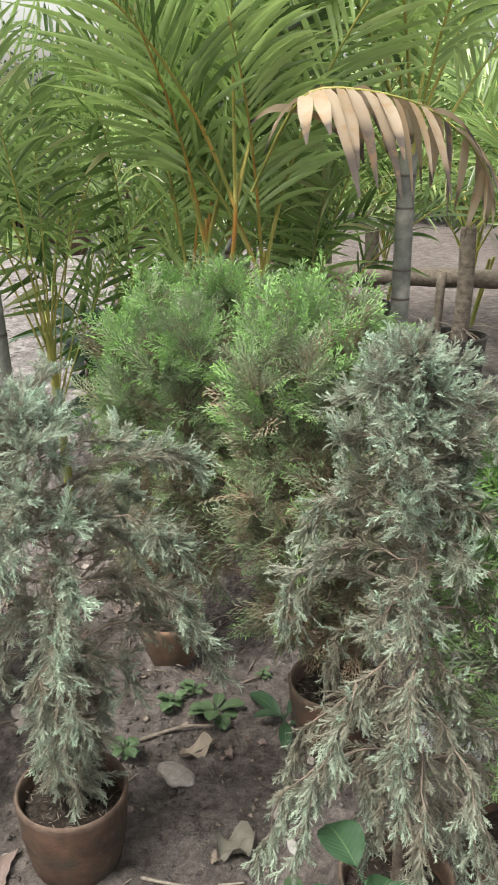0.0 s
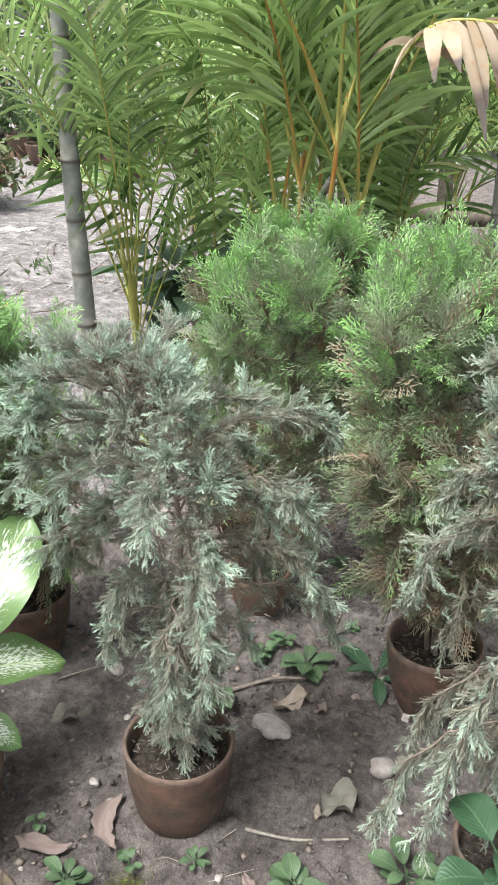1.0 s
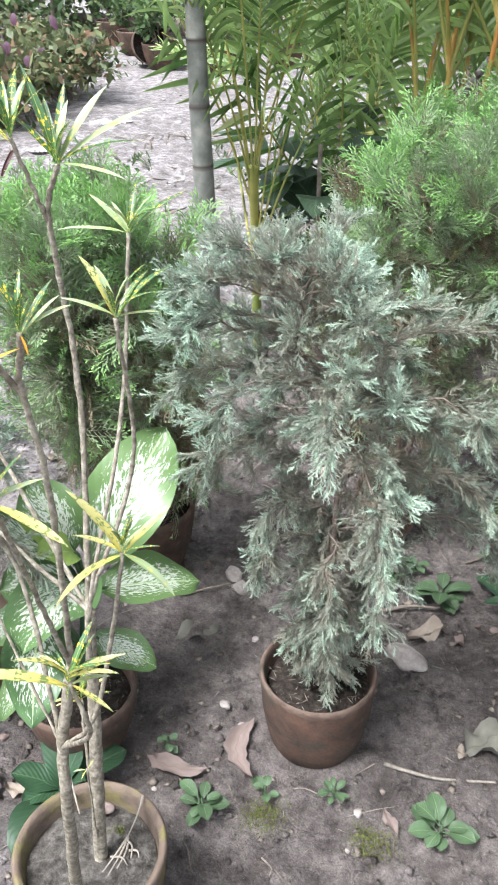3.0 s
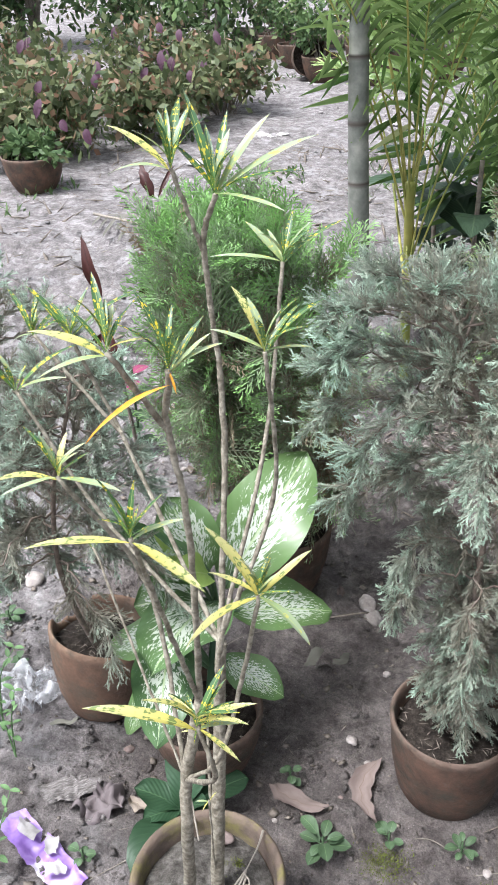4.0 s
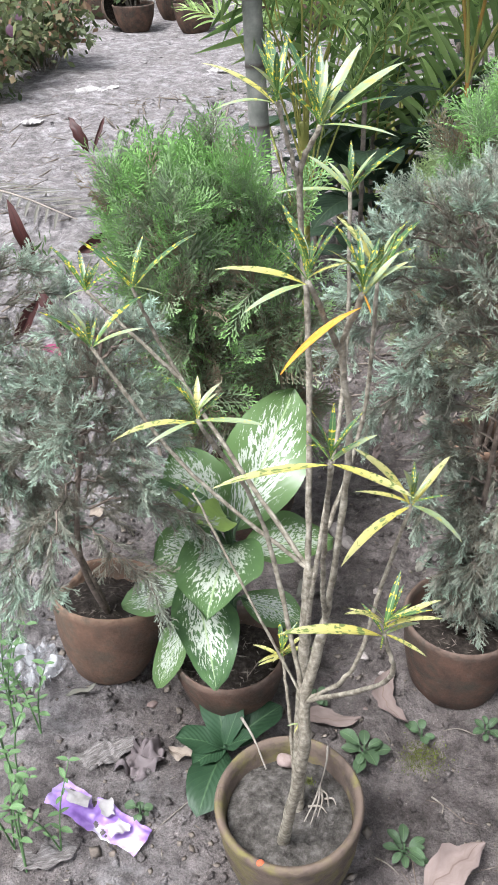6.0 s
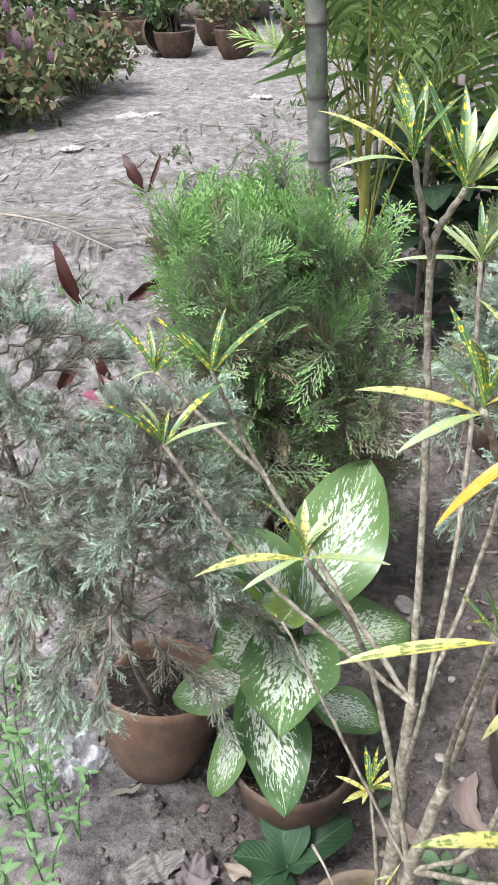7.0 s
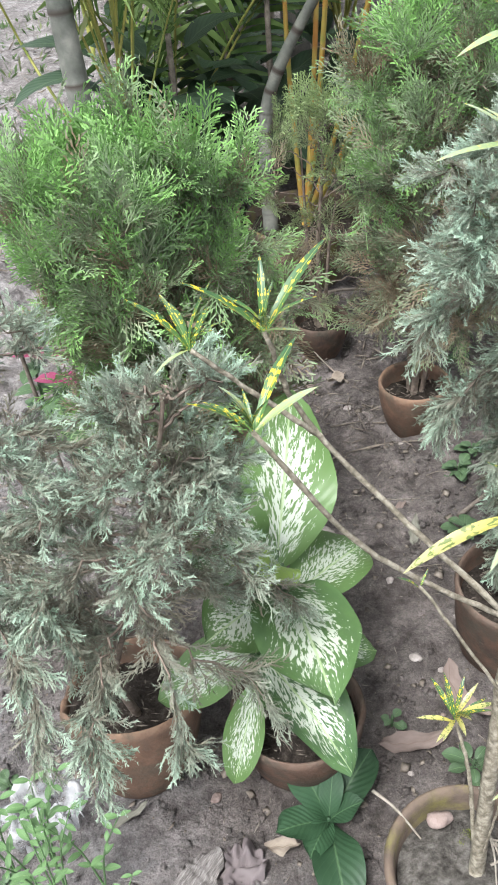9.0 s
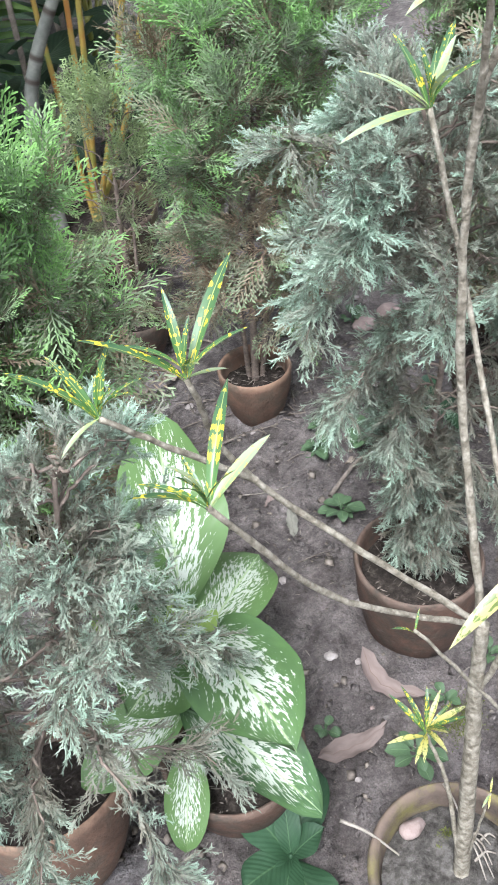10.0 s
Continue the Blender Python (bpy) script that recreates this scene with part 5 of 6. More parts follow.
def shrub(name, label, at, height, width, leaf, n, material, seed, group="", category="shrub", pot=None):
    """Many thin stems with leaf tufts of uneven reach."""
    r = np.random.default_rng(seed)
    top = thing(name, label, category, (at[0], at[1], z0(*at)), group)
    base = 0.0
    if pot:
        add_pot(top, pot[0], pot[1], pot[2], DARK_SOIL, seed=seed)
        base = pot[1] * 0.8
    heap = Heap()
    for k in range(n):
        az, reach = r.uniform(0, 6.28), width * r.uniform(0.1, 1) ** 0.7
        tip = np.array([math.cos(az) * reach, math.sin(az) * reach, base + height * r.uniform(0.45, 1.0) * (1 - 0.35 * reach / width)])
        foot = np.array([tip[0] * 0.2, tip[1] * 0.2, base])
        p = smooth_path([foot, 0.55 * foot + 0.45 * tip + np.array([0, 0, 0.05 * height]), tip], 7)
        v, f = tube(p, np.linspace(0.005, 0.0015, 7), 4)
        part_mesh("stem", mesh_from("stem", v, f, DEADWOOD, np.zeros(len(v))), top)
        for q in (0.55, 0.75, 0.95):
            c = p[int(q * 6)]
            leaf_cloud(heap, r, c, (width * 0.3, width * 0.3, height * 0.2), 16, leaf, r.normal(0, 0.2))
    part_mesh("foliage", heap.mesh("foliage", material), top)
    return top


def build_yard():
    r = np.random.default_rng(70)
    # coleus and brown-leaved bushes along the edge of the yard
    for k, (x, y, h, w) in enumerate([(-3.7, 5.6, 0.75, 0.6), (-3.3, 6.5, 0.8, 0.6), (-4.3, 6.2, 0.9, 0.7), (-3.1, 7.4, 0.85, 0.6), (-3.9, 7.6, 1.0, 0.7), (-4.8, 7.0, 1.0, 0.8)]):
        top = shrub("coleus_bush", "yellow-green and brown bush with purple leaves", (x, y), h, w, 0.085, 34, BUSH, 700 + k, "bushes by the yard")
        for i in range(6):
            me = leaf_mesh("leaf", PURPLE_LEAF, length=r.uniform(0.08, 0.14), width=0.06, curl=0.6, seed=k * 9 + i)
            leaf = part_mesh("leaf", me, top, "dark purple leaf")
            a = Vector((r.normal(0, w * 0.5), -w * r.uniform(0.2, 0.7), h * r.uniform(0.35, 0.85)))
            leaf.matrix_basis = aim(a, a + Vector((r.normal(0, 0.5), -0.5, -1)), (0, -1, 0.3))
    # pots on the far side of the yard
    spots = [(-2.15, 8.95, 0.20, 0.26), (-2.75, 9.05, 0.2, 0.24), (-2.5, 9.7, 0.2, 0.26), (-3.3, 9.9, 0.2, 0.24), (-1.6, 9.4, 0.19, 0.25), (-3.35, 4.95, 0.19, 0.22), (-1.0, 9.0, 0.2, 0.25), (-3.75, 10.5, 0.2, 0.25)]
    for k, (x, y, rad, h) in enumerate(spots):
        shrub("potted_shrub", "leggy green shrub in a brown clay pot at the yard's edge", (x, y), 0.75 if k != 5 else 0.2, 0.3, 0.07, 9, PALM_DARK if k % 2 else BUSH, 740 + k, "pots across the yard", "potted plant", (rad, h, TERRACOTTA))
    fallen = thing("fallen_pot", "empty brown clay pot lying on its side", "pot", (-3.0, 9.25, 0.17))
    add_pot(fallen, 0.19, 0.26, TERRACOTTA, DARK_SOIL, 0.08, seed=77)
    fallen.rotation_euler = (radians(78), 0, radians(35))
    # black nursery pots with young palms under the rail
    for k, (x, y) in enumerate([(1.06, 4.70), (0.62, 5.4), (0.35, 5.7), (1.7, 5.6), (0.05, 5.3)]):
        top = thing("potted_palm", "young palm with thin leaves in a black nursery pot", "potted plant", (x, y, z0(x, y)), "black nursery pots")
        add_pot(top, 0.15, 0.3, BLACK_POT, DARK_SOIL, seed=80 + k, taper=0.78)
        ringed_trunk(top, [(0, 0, 0.25), (0.01, 0, 0.55), (0.0, 0, 0.85)], 0.045, 0.05, material=DEADWOOD)
        for i in range(9):
            add_frond(top, frond_spine((0, 0, 0.75 + 0.02 * i), i * 2.4, r.uniform(0.4, 1.3), r.uniform(0.5, 0.9), 1.1), 0.2, 18, 0.014, 1700 + 10 * k + i, stalk_r=0.005)
        for i in range(14):
            az, el = r.uniform(0, 6.28), r.uniform(-0.2, 0.7)
            p = frond_spine((0, 0, 0.32), az, el, r.uniform(0.15, 0.25), 1.0, 6)
            v, f = tube(p, np.linspace(0.004, 0.001, 6), 4)
            part_mesh("dead_stalk", mesh_from("dead_stalk", v, f, TWIG, np.zeros(len(v))), top)
    # bamboo rail on posts
    rail = thing("wooden_rail", "weathered wooden rail on short posts", "rail", (0, 0, 0))
    p = smooth_path([(0.15, 4.9, 0.60), (0.8, 4.85, 0.585), (1.6, 4.85, 0.575), (2.6, 4.9, 0.58)], 30)
    v, f = tube(p, 0.05 + 0.003 * np.sin(np.arange(30) * 1.7), 12)
    part_mesh("beam", mesh_from("beam", v, f, DEADWOOD, np.zeros(len(v)), True), rail)
    for x in (0.25, 0.95, 1.9):
        v, f = tube(smooth_path([(x, 4.8, -0.03), (x + 0.01, 4.8, 0.62)], 8), 0.025, 8)
        part_mesh("post", mesh_from("post", v, f, DEADWOOD, np.zeros(len(v)), True), rail)
    # old log at the far edge
    v, f = tube(smooth_path([(-4.6, 11.4, 0.12), (-3.4, 11.2, 0.12), (-2.2, 11.3, 0.11)], 14), 0.1, 10)
    lone("log", mesh_from("log", v, f, DEADWOOD, np.zeros(len(v)), True), "old brown log lying across the yard's far edge", "log")
    # dark broad-leaved plants in the shade of the palms, most added to darken the gaps
    for k, (x, y) in enumerate([(-0.42, 3.5), (-0.1, 3.45), (-0.55, 3.75), (-0.3, 3.9), (-0.45, 3.25), (0.1, 3.6), (-0.62, 3.45), (0.3, 3.3), (-0.2, 3.65), (0.2, 3.95), (-0.1, 4.1), (0.05, 4.5)]):
        top = thing("broadleaf_plant", "dark green broad-leaved filler plant in the shade", "plant", (x, y, z0(x, y)), "shade plants")
        for i in range(15):
            l = r.uniform(0.16, 0.3)
            az, el = i * 2.4, r.uniform(0.1, 1.0)
            foot = Vector((0.05 * math.cos(az), 0.05 * math.sin(az), r.uniform(0.08, 0.72)))
            leaf = part_mesh("leaf", leaf_mesh("leaf", BROAD_DARK, length=l, width=l * 0.5, curl=0.9, wave=0.03, seed=k * 20 + i), top)
            leaf.matrix_basis = aim(foot, foot + Vector((math.cos(az), math.sin(az), math.sin(el))))
        v, f = tube(smooth_path([(0, 0, 0), (0, 0, 0.74)], 5), 0.009, 6)
        part_mesh("stem", mesh_from("stem", v, f, DEADWOOD, np.zeros(len(v))), top)
    # hedge and trees closing the nursery
    n = 0
    for x0, y0, x1, y1, cnt, h in ((-9, 10.7, 3.5, 11.8, 17, 2.1), (2.6, 8.5, 5.0, 12.0, 5, 2.8), (-5.6, 6.0, -8.5, 11.0, 6, 2.2)):
        for i in range(cnt):
            u = (i + 0.5) / cnt
            x, y = x0 + (x1 - x0) * u + r.normal(0, 0.3), y0 + (y1 - y0) * u + r.normal(0, 0.3)
            hh = h * r.uniform(0.75, 1.2)
            top = thing("hedge_tree", "leafy green tree closing the nursery", "tree", (x, y, 0), "trees round the nursery")
            limbs = [smooth_path([(0, 0, 0), (r.normal(0, 0.1), r.normal(0, 0.1), hh * 0.4), (r.normal(0, 0.45), r.normal(0, 0.35), hh * 0.85)], 9) for _ in range(4)]
            heap = Heap()
            for p in limbs:
                v, f = tube(p, np.linspace(0.035, 0.01, 9), 6)
                part_mesh("trunk", mesh_from("trunk", v, f, DEADWOOD, np.zeros(len(v))), top)
            for q in range(34):
                p = limbs[q % 4][int(r.integers(2, 9))] + r.normal(0, 0.25, 3)
                leaf_cloud(heap, r, p, (0.42, 0.4, 0.36), 46, 0.11, r.normal(0, 0.22))
            part_mesh("crown", heap.mesh("crown", PALM_DARK), top)


build_yard()


# ---------------------------------------------------------------- small growth and litter
def weed(at, leaves, length, width, seed, material=None, label="small green weed growing in the soil", name="weed", rise=0.45, height=0.02, stalk=0.3):
    r = np.random.default_rng(seed)
    top = thing(name, label, "weed", (at[0], at[1], z0(*at)), "weeds" if name == "weed" else "")
    shapes = [leaf_mesh("leaf", material or WEED_LEAF, length=1.0, width=width, segs=8, fold=0.25, curl=0.8, wave=0.05, widest=0.55, stalk=stalk, seed=seed + q, blunt=0.6) for q in range(2)]
    v, f = tube(smooth_path([(0, 0, -0.01), (0, 0, height + 0.01)], 4), 0.0022, 5)
    part_mesh("stem", mesh_from("stem", v, f, material or WEED_LEAF, np.zeros(len(v))), top)
    for i in range(leaves):
        az = i * 2.4 + r.normal(0, 0.3)
        l = length * r.uniform(0.6, 1.15)
        el = rise * r.uniform(0.5, 1.5)
        foot = Vector((0, 0, height * (i + 1) / leaves))
        way = Vector((math.cos(az), math.sin(az), math.sin(el)))
        leaf = part_mesh("leaf", shapes[i % 2], top)
        leaf.matrix_basis = aim(foot, foot + way, scale=l)
        p = smooth_path([foot, foot + way.normalized() * l * stalk * 1.1], 3)
        v, f = tube(p, 0.0014, 4)
        part_mesh("petiole", mesh_from("petiole", v, f, material or WEED_LEAF, np.zeros(len(v))), top)
    return top


def dead_leaf(at, length, width, az, seed, material, label, lift=0.012, curl=-0.7, bow=0.0, wave=0.3):
    v, f, uv = leaf_shape(length, width, segs=10, fold=0.4, curl=curl, wave=wave, seed=seed, across=6)
    v[:, 0] += bow * np.sin(np.pi * np.clip(v[:, 1] / length, 0, 1))
    me = mesh_from("dead_leaf", v, f, material, None, True, uv)
    x, y = at
    lone("dead_leaf", me, label, "leaf", Matrix.Translation((x, y, z0(x, y) + lift)) @ Matrix.Rotation(az, 4, "Z"), "fallen leaves")


def pebble(at, size, seed, material, label, name="stone", category="stone", sink=0.3):
    bm = bmesh.new()
    bmesh.ops.create_icosphere(bm, subdivisions=3, radius=1.0)
    r = np.random.default_rng(seed)
    o = r.uniform(-9, 9, 3)
    for v in bm.verts:
        n = noise.noise(Vector(v.co) * 1.1 + Vector(o)) * 0.35 + noise.noise(Vector(v.co) * 3.0 + Vector(o)) * 0.1
        v.co = Vector((v.co.x * size[0], v.co.y * size[1], v.co.z * size[2])) * (1 + n)
        v.co.z = max(v.co.z, -size[2] * 0.8)
    me = bpy.data.meshes.new(name)
    bm.to_mesh(me)
    bm.free()
    for p in me.polygons:
        p.use_smooth = True
    me.materials.append(material)
    x, y = at
    lone(name, me, label, category, Matrix.Translation((x, y, z0(x, y) + size[2] * (1 - sink) * 0.8)) @ Matrix.Rotation(r.uniform(0, 6), 4, "Z"), "stones" if name == "stone" else "")


def twig(points, radius, label="thin dry twig lying on the soil", material=None, group="twigs"):
    pts = [(x, y, z0(x, y) + radius + dz) for x, y, dz in points]
    v, f = tube(smooth_path(pts, 16), np.linspace(radius, radius * 0.5, 16), 6)
    lone("twig", mesh_from("twig", v, f, material or DEADWOOD, np.zeros(len(v)), True), label, "twig", group=group)


def crumpled(name, at, size, az, seed, material, label, category, height=0.02, cells=14, ragged=1.0):
    """A sheet of film or paper, crumpled."""
    r = np.random.default_rng(seed)
    u = np.linspace(-0.5, 0.5, cells)
    X, Y = np.meshgrid(u * size[0], u * size[1])
    fold = np.abs(grid_noise(X * 1.0 + seed, Y, max(size) * 0.22, seed)) + 0.4 * grid_noise(X + seed, Y + 3, max(size) * 0.09, seed + 1)
    edge = 1 - 0.38 * ragged + 0.38 * ragged * np.abs(grid_noise(np.arctan2(Y, X) * 0.3 + 9, X * 0 + seed, 0.16, seed + 5))
    X, Y = X * edge * (1 + ragged * (0.25 - 0.5 * np.abs(Y / size[1]))), Y * edge * (1 + ragged * (0.25 - 0.5 * np.abs(X / size[0])))
    Xc = X + 0.08 * size[0] * grid_noise(X, Y + seed, size[0] * 0.3, seed + 2)
    Yc = Y + 0.08 * size[1] * grid_noise(X + seed, Y, size[1] * 0.3, seed + 3)
    v = np.stack([Xc, Yc, 0.004 + height * np.clip(fold, 0, 2)], -1).reshape(-1, 3)
    i, j = np.meshgrid(np.arange(cells - 1), np.arange(cells - 1), indexing="ij")
    f = np.stack([i * cells + j, i * cells + j + 1, (i + 1) * cells + j + 1, (i + 1) * cells + j], -1).reshape(-1, 4)
    x, y = at
    me = mesh_from(name, v, f, material, np.zeros(len(v)), False)
    ob = lone(name, me, label, category, Matrix.Translation((x, y, z0(x, y) + 0.002)) @ Matrix.Rotation(az, 4, "Z"))
    return ob


def build_litter():
    r = np.random.default_rng(55)
    # rosettes of weeds: place, leaves, length, width
    for k, (x, y, n, l, w) in enumerate([(-0.37, 1.285, 9, 0.06, 0.5), (-0.262, 1.337, 3, 0.045, 0.6), (-0.137, 1.364, 5, 0.045, 0.45), (0.062, 1.325, 8, 0.075, 0.55), (0.27, 1.37, 7, 0.09, 0.5),
                                         (0.29, 1.22, 7, 0.07, 0.5), (-0.297, 1.105, 9, 0.05, 0.4), (-0.15, 1.79, 9, 0.06, 0.55), (-0.07, 1.99, 12, 0.055, 0.55), (0.05, 1.955, 9, 0.085, 0.5), (-0.015, 2.03, 8, 0.05, 0.6),
                                         (0.16, 2.12, 7, 0.03, 0.5), (-0.766, 1.122, 3, 0.035, 0.7), (-1.14, 1.48, 5, 0.035, 0.6), (-0.47, 1.40, 3, 0.03, 0.7), (-1.15, 1.30, 5, 0.03, 0.6), (-1.25, 1.6, 7, 0.05, 0.5), (-0.93, 2.35, 8, 0.07, 0.5),
                                         (0.3, 2.35, 7, 0.06, 0.5), (0.12, 2.4, 6, 0.05, 0.5), (-0.52, 0.93, 5, 0.035, 0.5)]):
        weed((x, y), n + 2, l * 0.66, w * 1.2, 500 + 3 * k, height=0.025)
    weed((0.225, 1.93), 5, 0.12, 0.38, 600, SEEDLING_LEAF, "weed with long ribbed dark green leaves", "broad_weed", 0.25, 0.03, 0.12)
    top = thing("seedling", "seedling with broad dark green ribbed leaves", "weed", (-0.633, 1.262, z0(-0.633, 1.262)))
    v, f = tube(smooth_path([(0, 0, -0.01), (0, 0, 0.035)], 5), 0.0035, 6)
    part_mesh("stem", mesh_from("stem", v, f, SEEDLING_LEAF, np.zeros(len(v))), top)
    for k, (x, y, z, w, curl) in enumerate([(-0.035, 0.10, 0.09, 0.072, 0.5), (0.10, 0.075, 0.05, 0.075, 0.5), (-0.09, -0.012, 0.045, 0.062, 0.6), (-0.022, -0.155, 0.04, 0.08, 0.7), (-0.05, -0.06, 0.035, 0.05, 0.7), (0.05, -0.01, 0.06, 0.045, 0.6), (0.025, 0.05, 0.075, 0.04, 0.4)]):
        l = math.sqrt(x * x + y * y + z * z)
        leaf = part_mesh("leaf", leaf_mesh("leaf", SEEDLING_LEAF, length=l, width=w, segs=12, fold=0.25, curl=curl, wave=0.09, widest=0.6, seed=640 + k, across=6, blunt=0.55), top)
        leaf.matrix_basis = aim(Vector((0, 0, 0.025)), Vector((x, y, z + 0.025 + 0.15 * l)))
    weed((0.365, 1.14), 15, 0.088, 0.78, 620, SEEDLING_LEAF, "leafy plant with broad dark green leaves on a thin stem", "broad_weed", 0.35, 0.36, 0.3)
    # tall pale weeds by the plastic bag
    for k, (x, y, h) in enumerate([(-0.99, 1.12, 0.36), (-1.05, 1.2, 0.3), (-0.97, 1.03, 0.26), (-1.14, 1.33, 0.32), (-1.24, 1.5, 0.26), (-0.94, 1.0, 0.3), (-1.03, 1.08, 0.4), (-1.09, 1.27, 0.25), (-0.89, 1.04, 0.2), (-1.18, 1.42, 0.2), (-1.075, 1.32, 0.3), (-1.06, 1.27, 0.3), (-1.0, 1.26, 0.24)]):
        top = thing("tall_weed", "tall soft pale green weed", "weed", (x, y, z0(x, y)), "tall weeds")
        for s in range(2):
            az = r.uniform(0, 6.28)
            p = smooth_path([(0, 0, 0), (0.02 * math.cos(az), 0.02 * math.sin(az), h * 0.5), (0.06 * math.cos(az), 0.06 * math.sin(az), h * r.uniform(0.7, 1))], 12)
            v, f = tube(p, np.linspace(0.002, 0.0008, 12), 5)
            part_mesh("stem", mesh_from("stem", v, f, TALL_WEED_LEAF, np.zeros(len(v))), top)
            me = leaf_mesh("leaf", TALL_WEED_LEAF, length=1.0, width=0.4, segs=5, curl=0.7, seed=k * 5 + s)
            for i in range(3, 12, 2):
                for b in range(2):
                    a2 = i * 2.0 + b * 3.14
                    leaf = part_mesh("leaf", me, top)
                    leaf.matrix_basis = aim(Vector(p[i]), Vector(p[i]) + Vector((math.cos(a2), math.sin(a2), 0.5)), scale=r.uniform(0.014, 0.03))
    # pale fibrous slabs of palm sheath trodden into the soil
    for k, (x, y, az, l, w) in enumerate([(-0.86, 1.23, 0.75, 0.11, 0.06), (-0.92, 1.03, 0.35, 0.12, 0.06)]):
        crumpled("palm_sheath", (x, y), (l, w), az, 640 + k, SHEATH, "split grey fibrous palm sheath trodden into the soil", "palm sheath", 0.009, 30, 0.9)
    # fallen leaves
    dead_leaf((-0.315, 1.502), 0.158, 0.042, -2.98, 1, DEAD_LEAF, "curled dry pinkish-brown leaf on the soil", 0.014, -0.3, 0.034, 0.13)
    dead_leaf((-0.505, 1.378), 0.13, 0.04, -1.78, 2, DEAD_LEAF, "flat brown dead leaf on the soil", 0.012, -0.4, 0.01, 0.16)
    dead_leaf((-0.265, 1.035), 0.135, 0.062, -0.85, 3, DEAD_LEAF, "large pale dry leaf on the soil", 0.014, -0.35, 0.0, 0.16)
    crumpled("dead_leaf", (-0.788, 1.224), (0.07, 0.10), -0.4, 68, PURPLE_GREY, "crumpled grey-purple dead leaf on the soil", "leaf", 0.035, 20, 0.9)
    dead_leaf((-0.02, 1.80), 0.10, 0.05, -1.1, 5, DEAD_PALE, "yellowish wilted leaf beside a stone")
    dead_leaf((0.105, 1.50), 0.085, 0.075, -0.9, 6, GREY_LEAF, "flat grey-green rotting leaf on the soil", 0.006, -0.2)
    dead_leaf((-0.20, 2.43), 0.09, 0.03, 2.2, 7, DEAD_PALE, "pale dry leaf on the soil")
    dead_leaf((-0.54, 1.70), 0.10, 0.06, -1.2, 8, GREY_LEAF, "pale grey leaf rotting into the soil", 0.004, -0.1)
    for k in range(46):
        x, y = r.uniform(-1.5, 0.8), r.uniform(0.85, 3.0)
        dead_leaf((x, y), r.uniform(0.025, 0.08), r.uniform(0.012, 0.035), r.uniform(0, 6.28), 20 + k, (DEAD_LEAF, GREY_LEAF, DEAD_PALE)[k % 3], "small dead leaf lying on the soil", 0.007, r.uniform(-0.9, 0.1))
    # stones and brick bits
    pebble((-0.02, 1.735), (0.05, 0.032, 0.024), 1, STONE, "pale rounded stone lying on the soil")
    pebble((0.232, 1.64), (0.03, 0.026, 0.018), 2, STONE, "grey rounded stone half sunk in soil")
    pebble((0.31, 2.31), (0.035, 0.03, 0.02), 3, BRICK, "broken brick piece on the soil", "brick_fragment", "brick")
    pebble((0.40, 2.32), (0.04, 0.03, 0.02), 4, BRICK, "broken brick piece on the soil", "brick_fragment", "brick")
    pebble((-0.43, 1.885), (0.025, 0.02, 0.012), 5, STONE, "flat dark stone on the soil")
    pebble((-0.455, 1.93), (0.028, 0.018, 0.012), 6, STONE, "flat dark stone on the soil")
    pebble((-1.33, 1.73), (0.03, 0.022, 0.018), 7, STONE, "pale pinkish stone lying on the soil")
    pebble((-1.275, 1.742), (0.026, 0.024, 0.018), 8, STONE, "pale pinkish stone lying on the soil")
    for k in range(60):
        x, y, s = r.uniform(-1.5, 0.8), r.uniform(0.9, 2.8), r.uniform(0.004, 0.013)
        pebble((x, y), (s, s * 0.8, s * 0.6), 30 + k, STONE if k % 4 else BRICK, "small pebble on the soil")
    pebble((-0.500, 1.15), (0.013, 0.018, 0.011), 9, BRICK, "pinkish brick chip lying on the pot soil", "brick_chip", "brick", 0.0)
    bpy.data.objects["brick_chip"].location.z = 0.164
    # twigs
    twig([(-0.049, 1.444, 0), (0.05, 1.447, 0.002), (0.16, 1.442, 0)], 0.0045, "flat pale strip of dry stalk on the soil", TWIG)
    twig([(-0.13, 1.86, 0.0), (-0.03, 1.9, 0.012), (0.05, 1.91, 0.008)], 0.006, "dark crooked twig by the stone")
    twig([(-0.34, 2.80, 0.01), (-0.1, 2.83, 0.03), (0.1, 2.78, 0.02)], 0.007, "long dead branch lying on the soil")
    for k, (x, y, az, l, lift) in enumerate([(-0.45, 2.55, 0.3, 0.3, 0.03), (-0.52, 2.35, 0.9, 0.22, 0.06), (-0.3, 2.75, 2.6, 0.26, 0.05), (-0.35, 2.45, 1.3, 0.2, 0.09), (-0.55, 2.75, 0.1, 0.24, 0.02), (-0.2, 2.4, 2.0, 0.18, 0.06)]):
        twig([(x, y, 0), (x + 0.5 * l * math.cos(az), y + 0.5 * l * math.sin(az) + r.normal(0, 0.02), lift * 0.5), (x + l * math.cos(az), y + l * math.sin(az), lift)], 0.0035, "crooked dead twig fallen below the thujas")
    twig([(-0.42, 1.25, 0), (-0.38, 1.21, 0.004), (-0.36, 1.17, 0)], 0.002)
    twig([(-0.56, 1.83, 0.0), (-0.47, 1.86, 0.01), (-0.42, 1.92, 0)], 0.003)
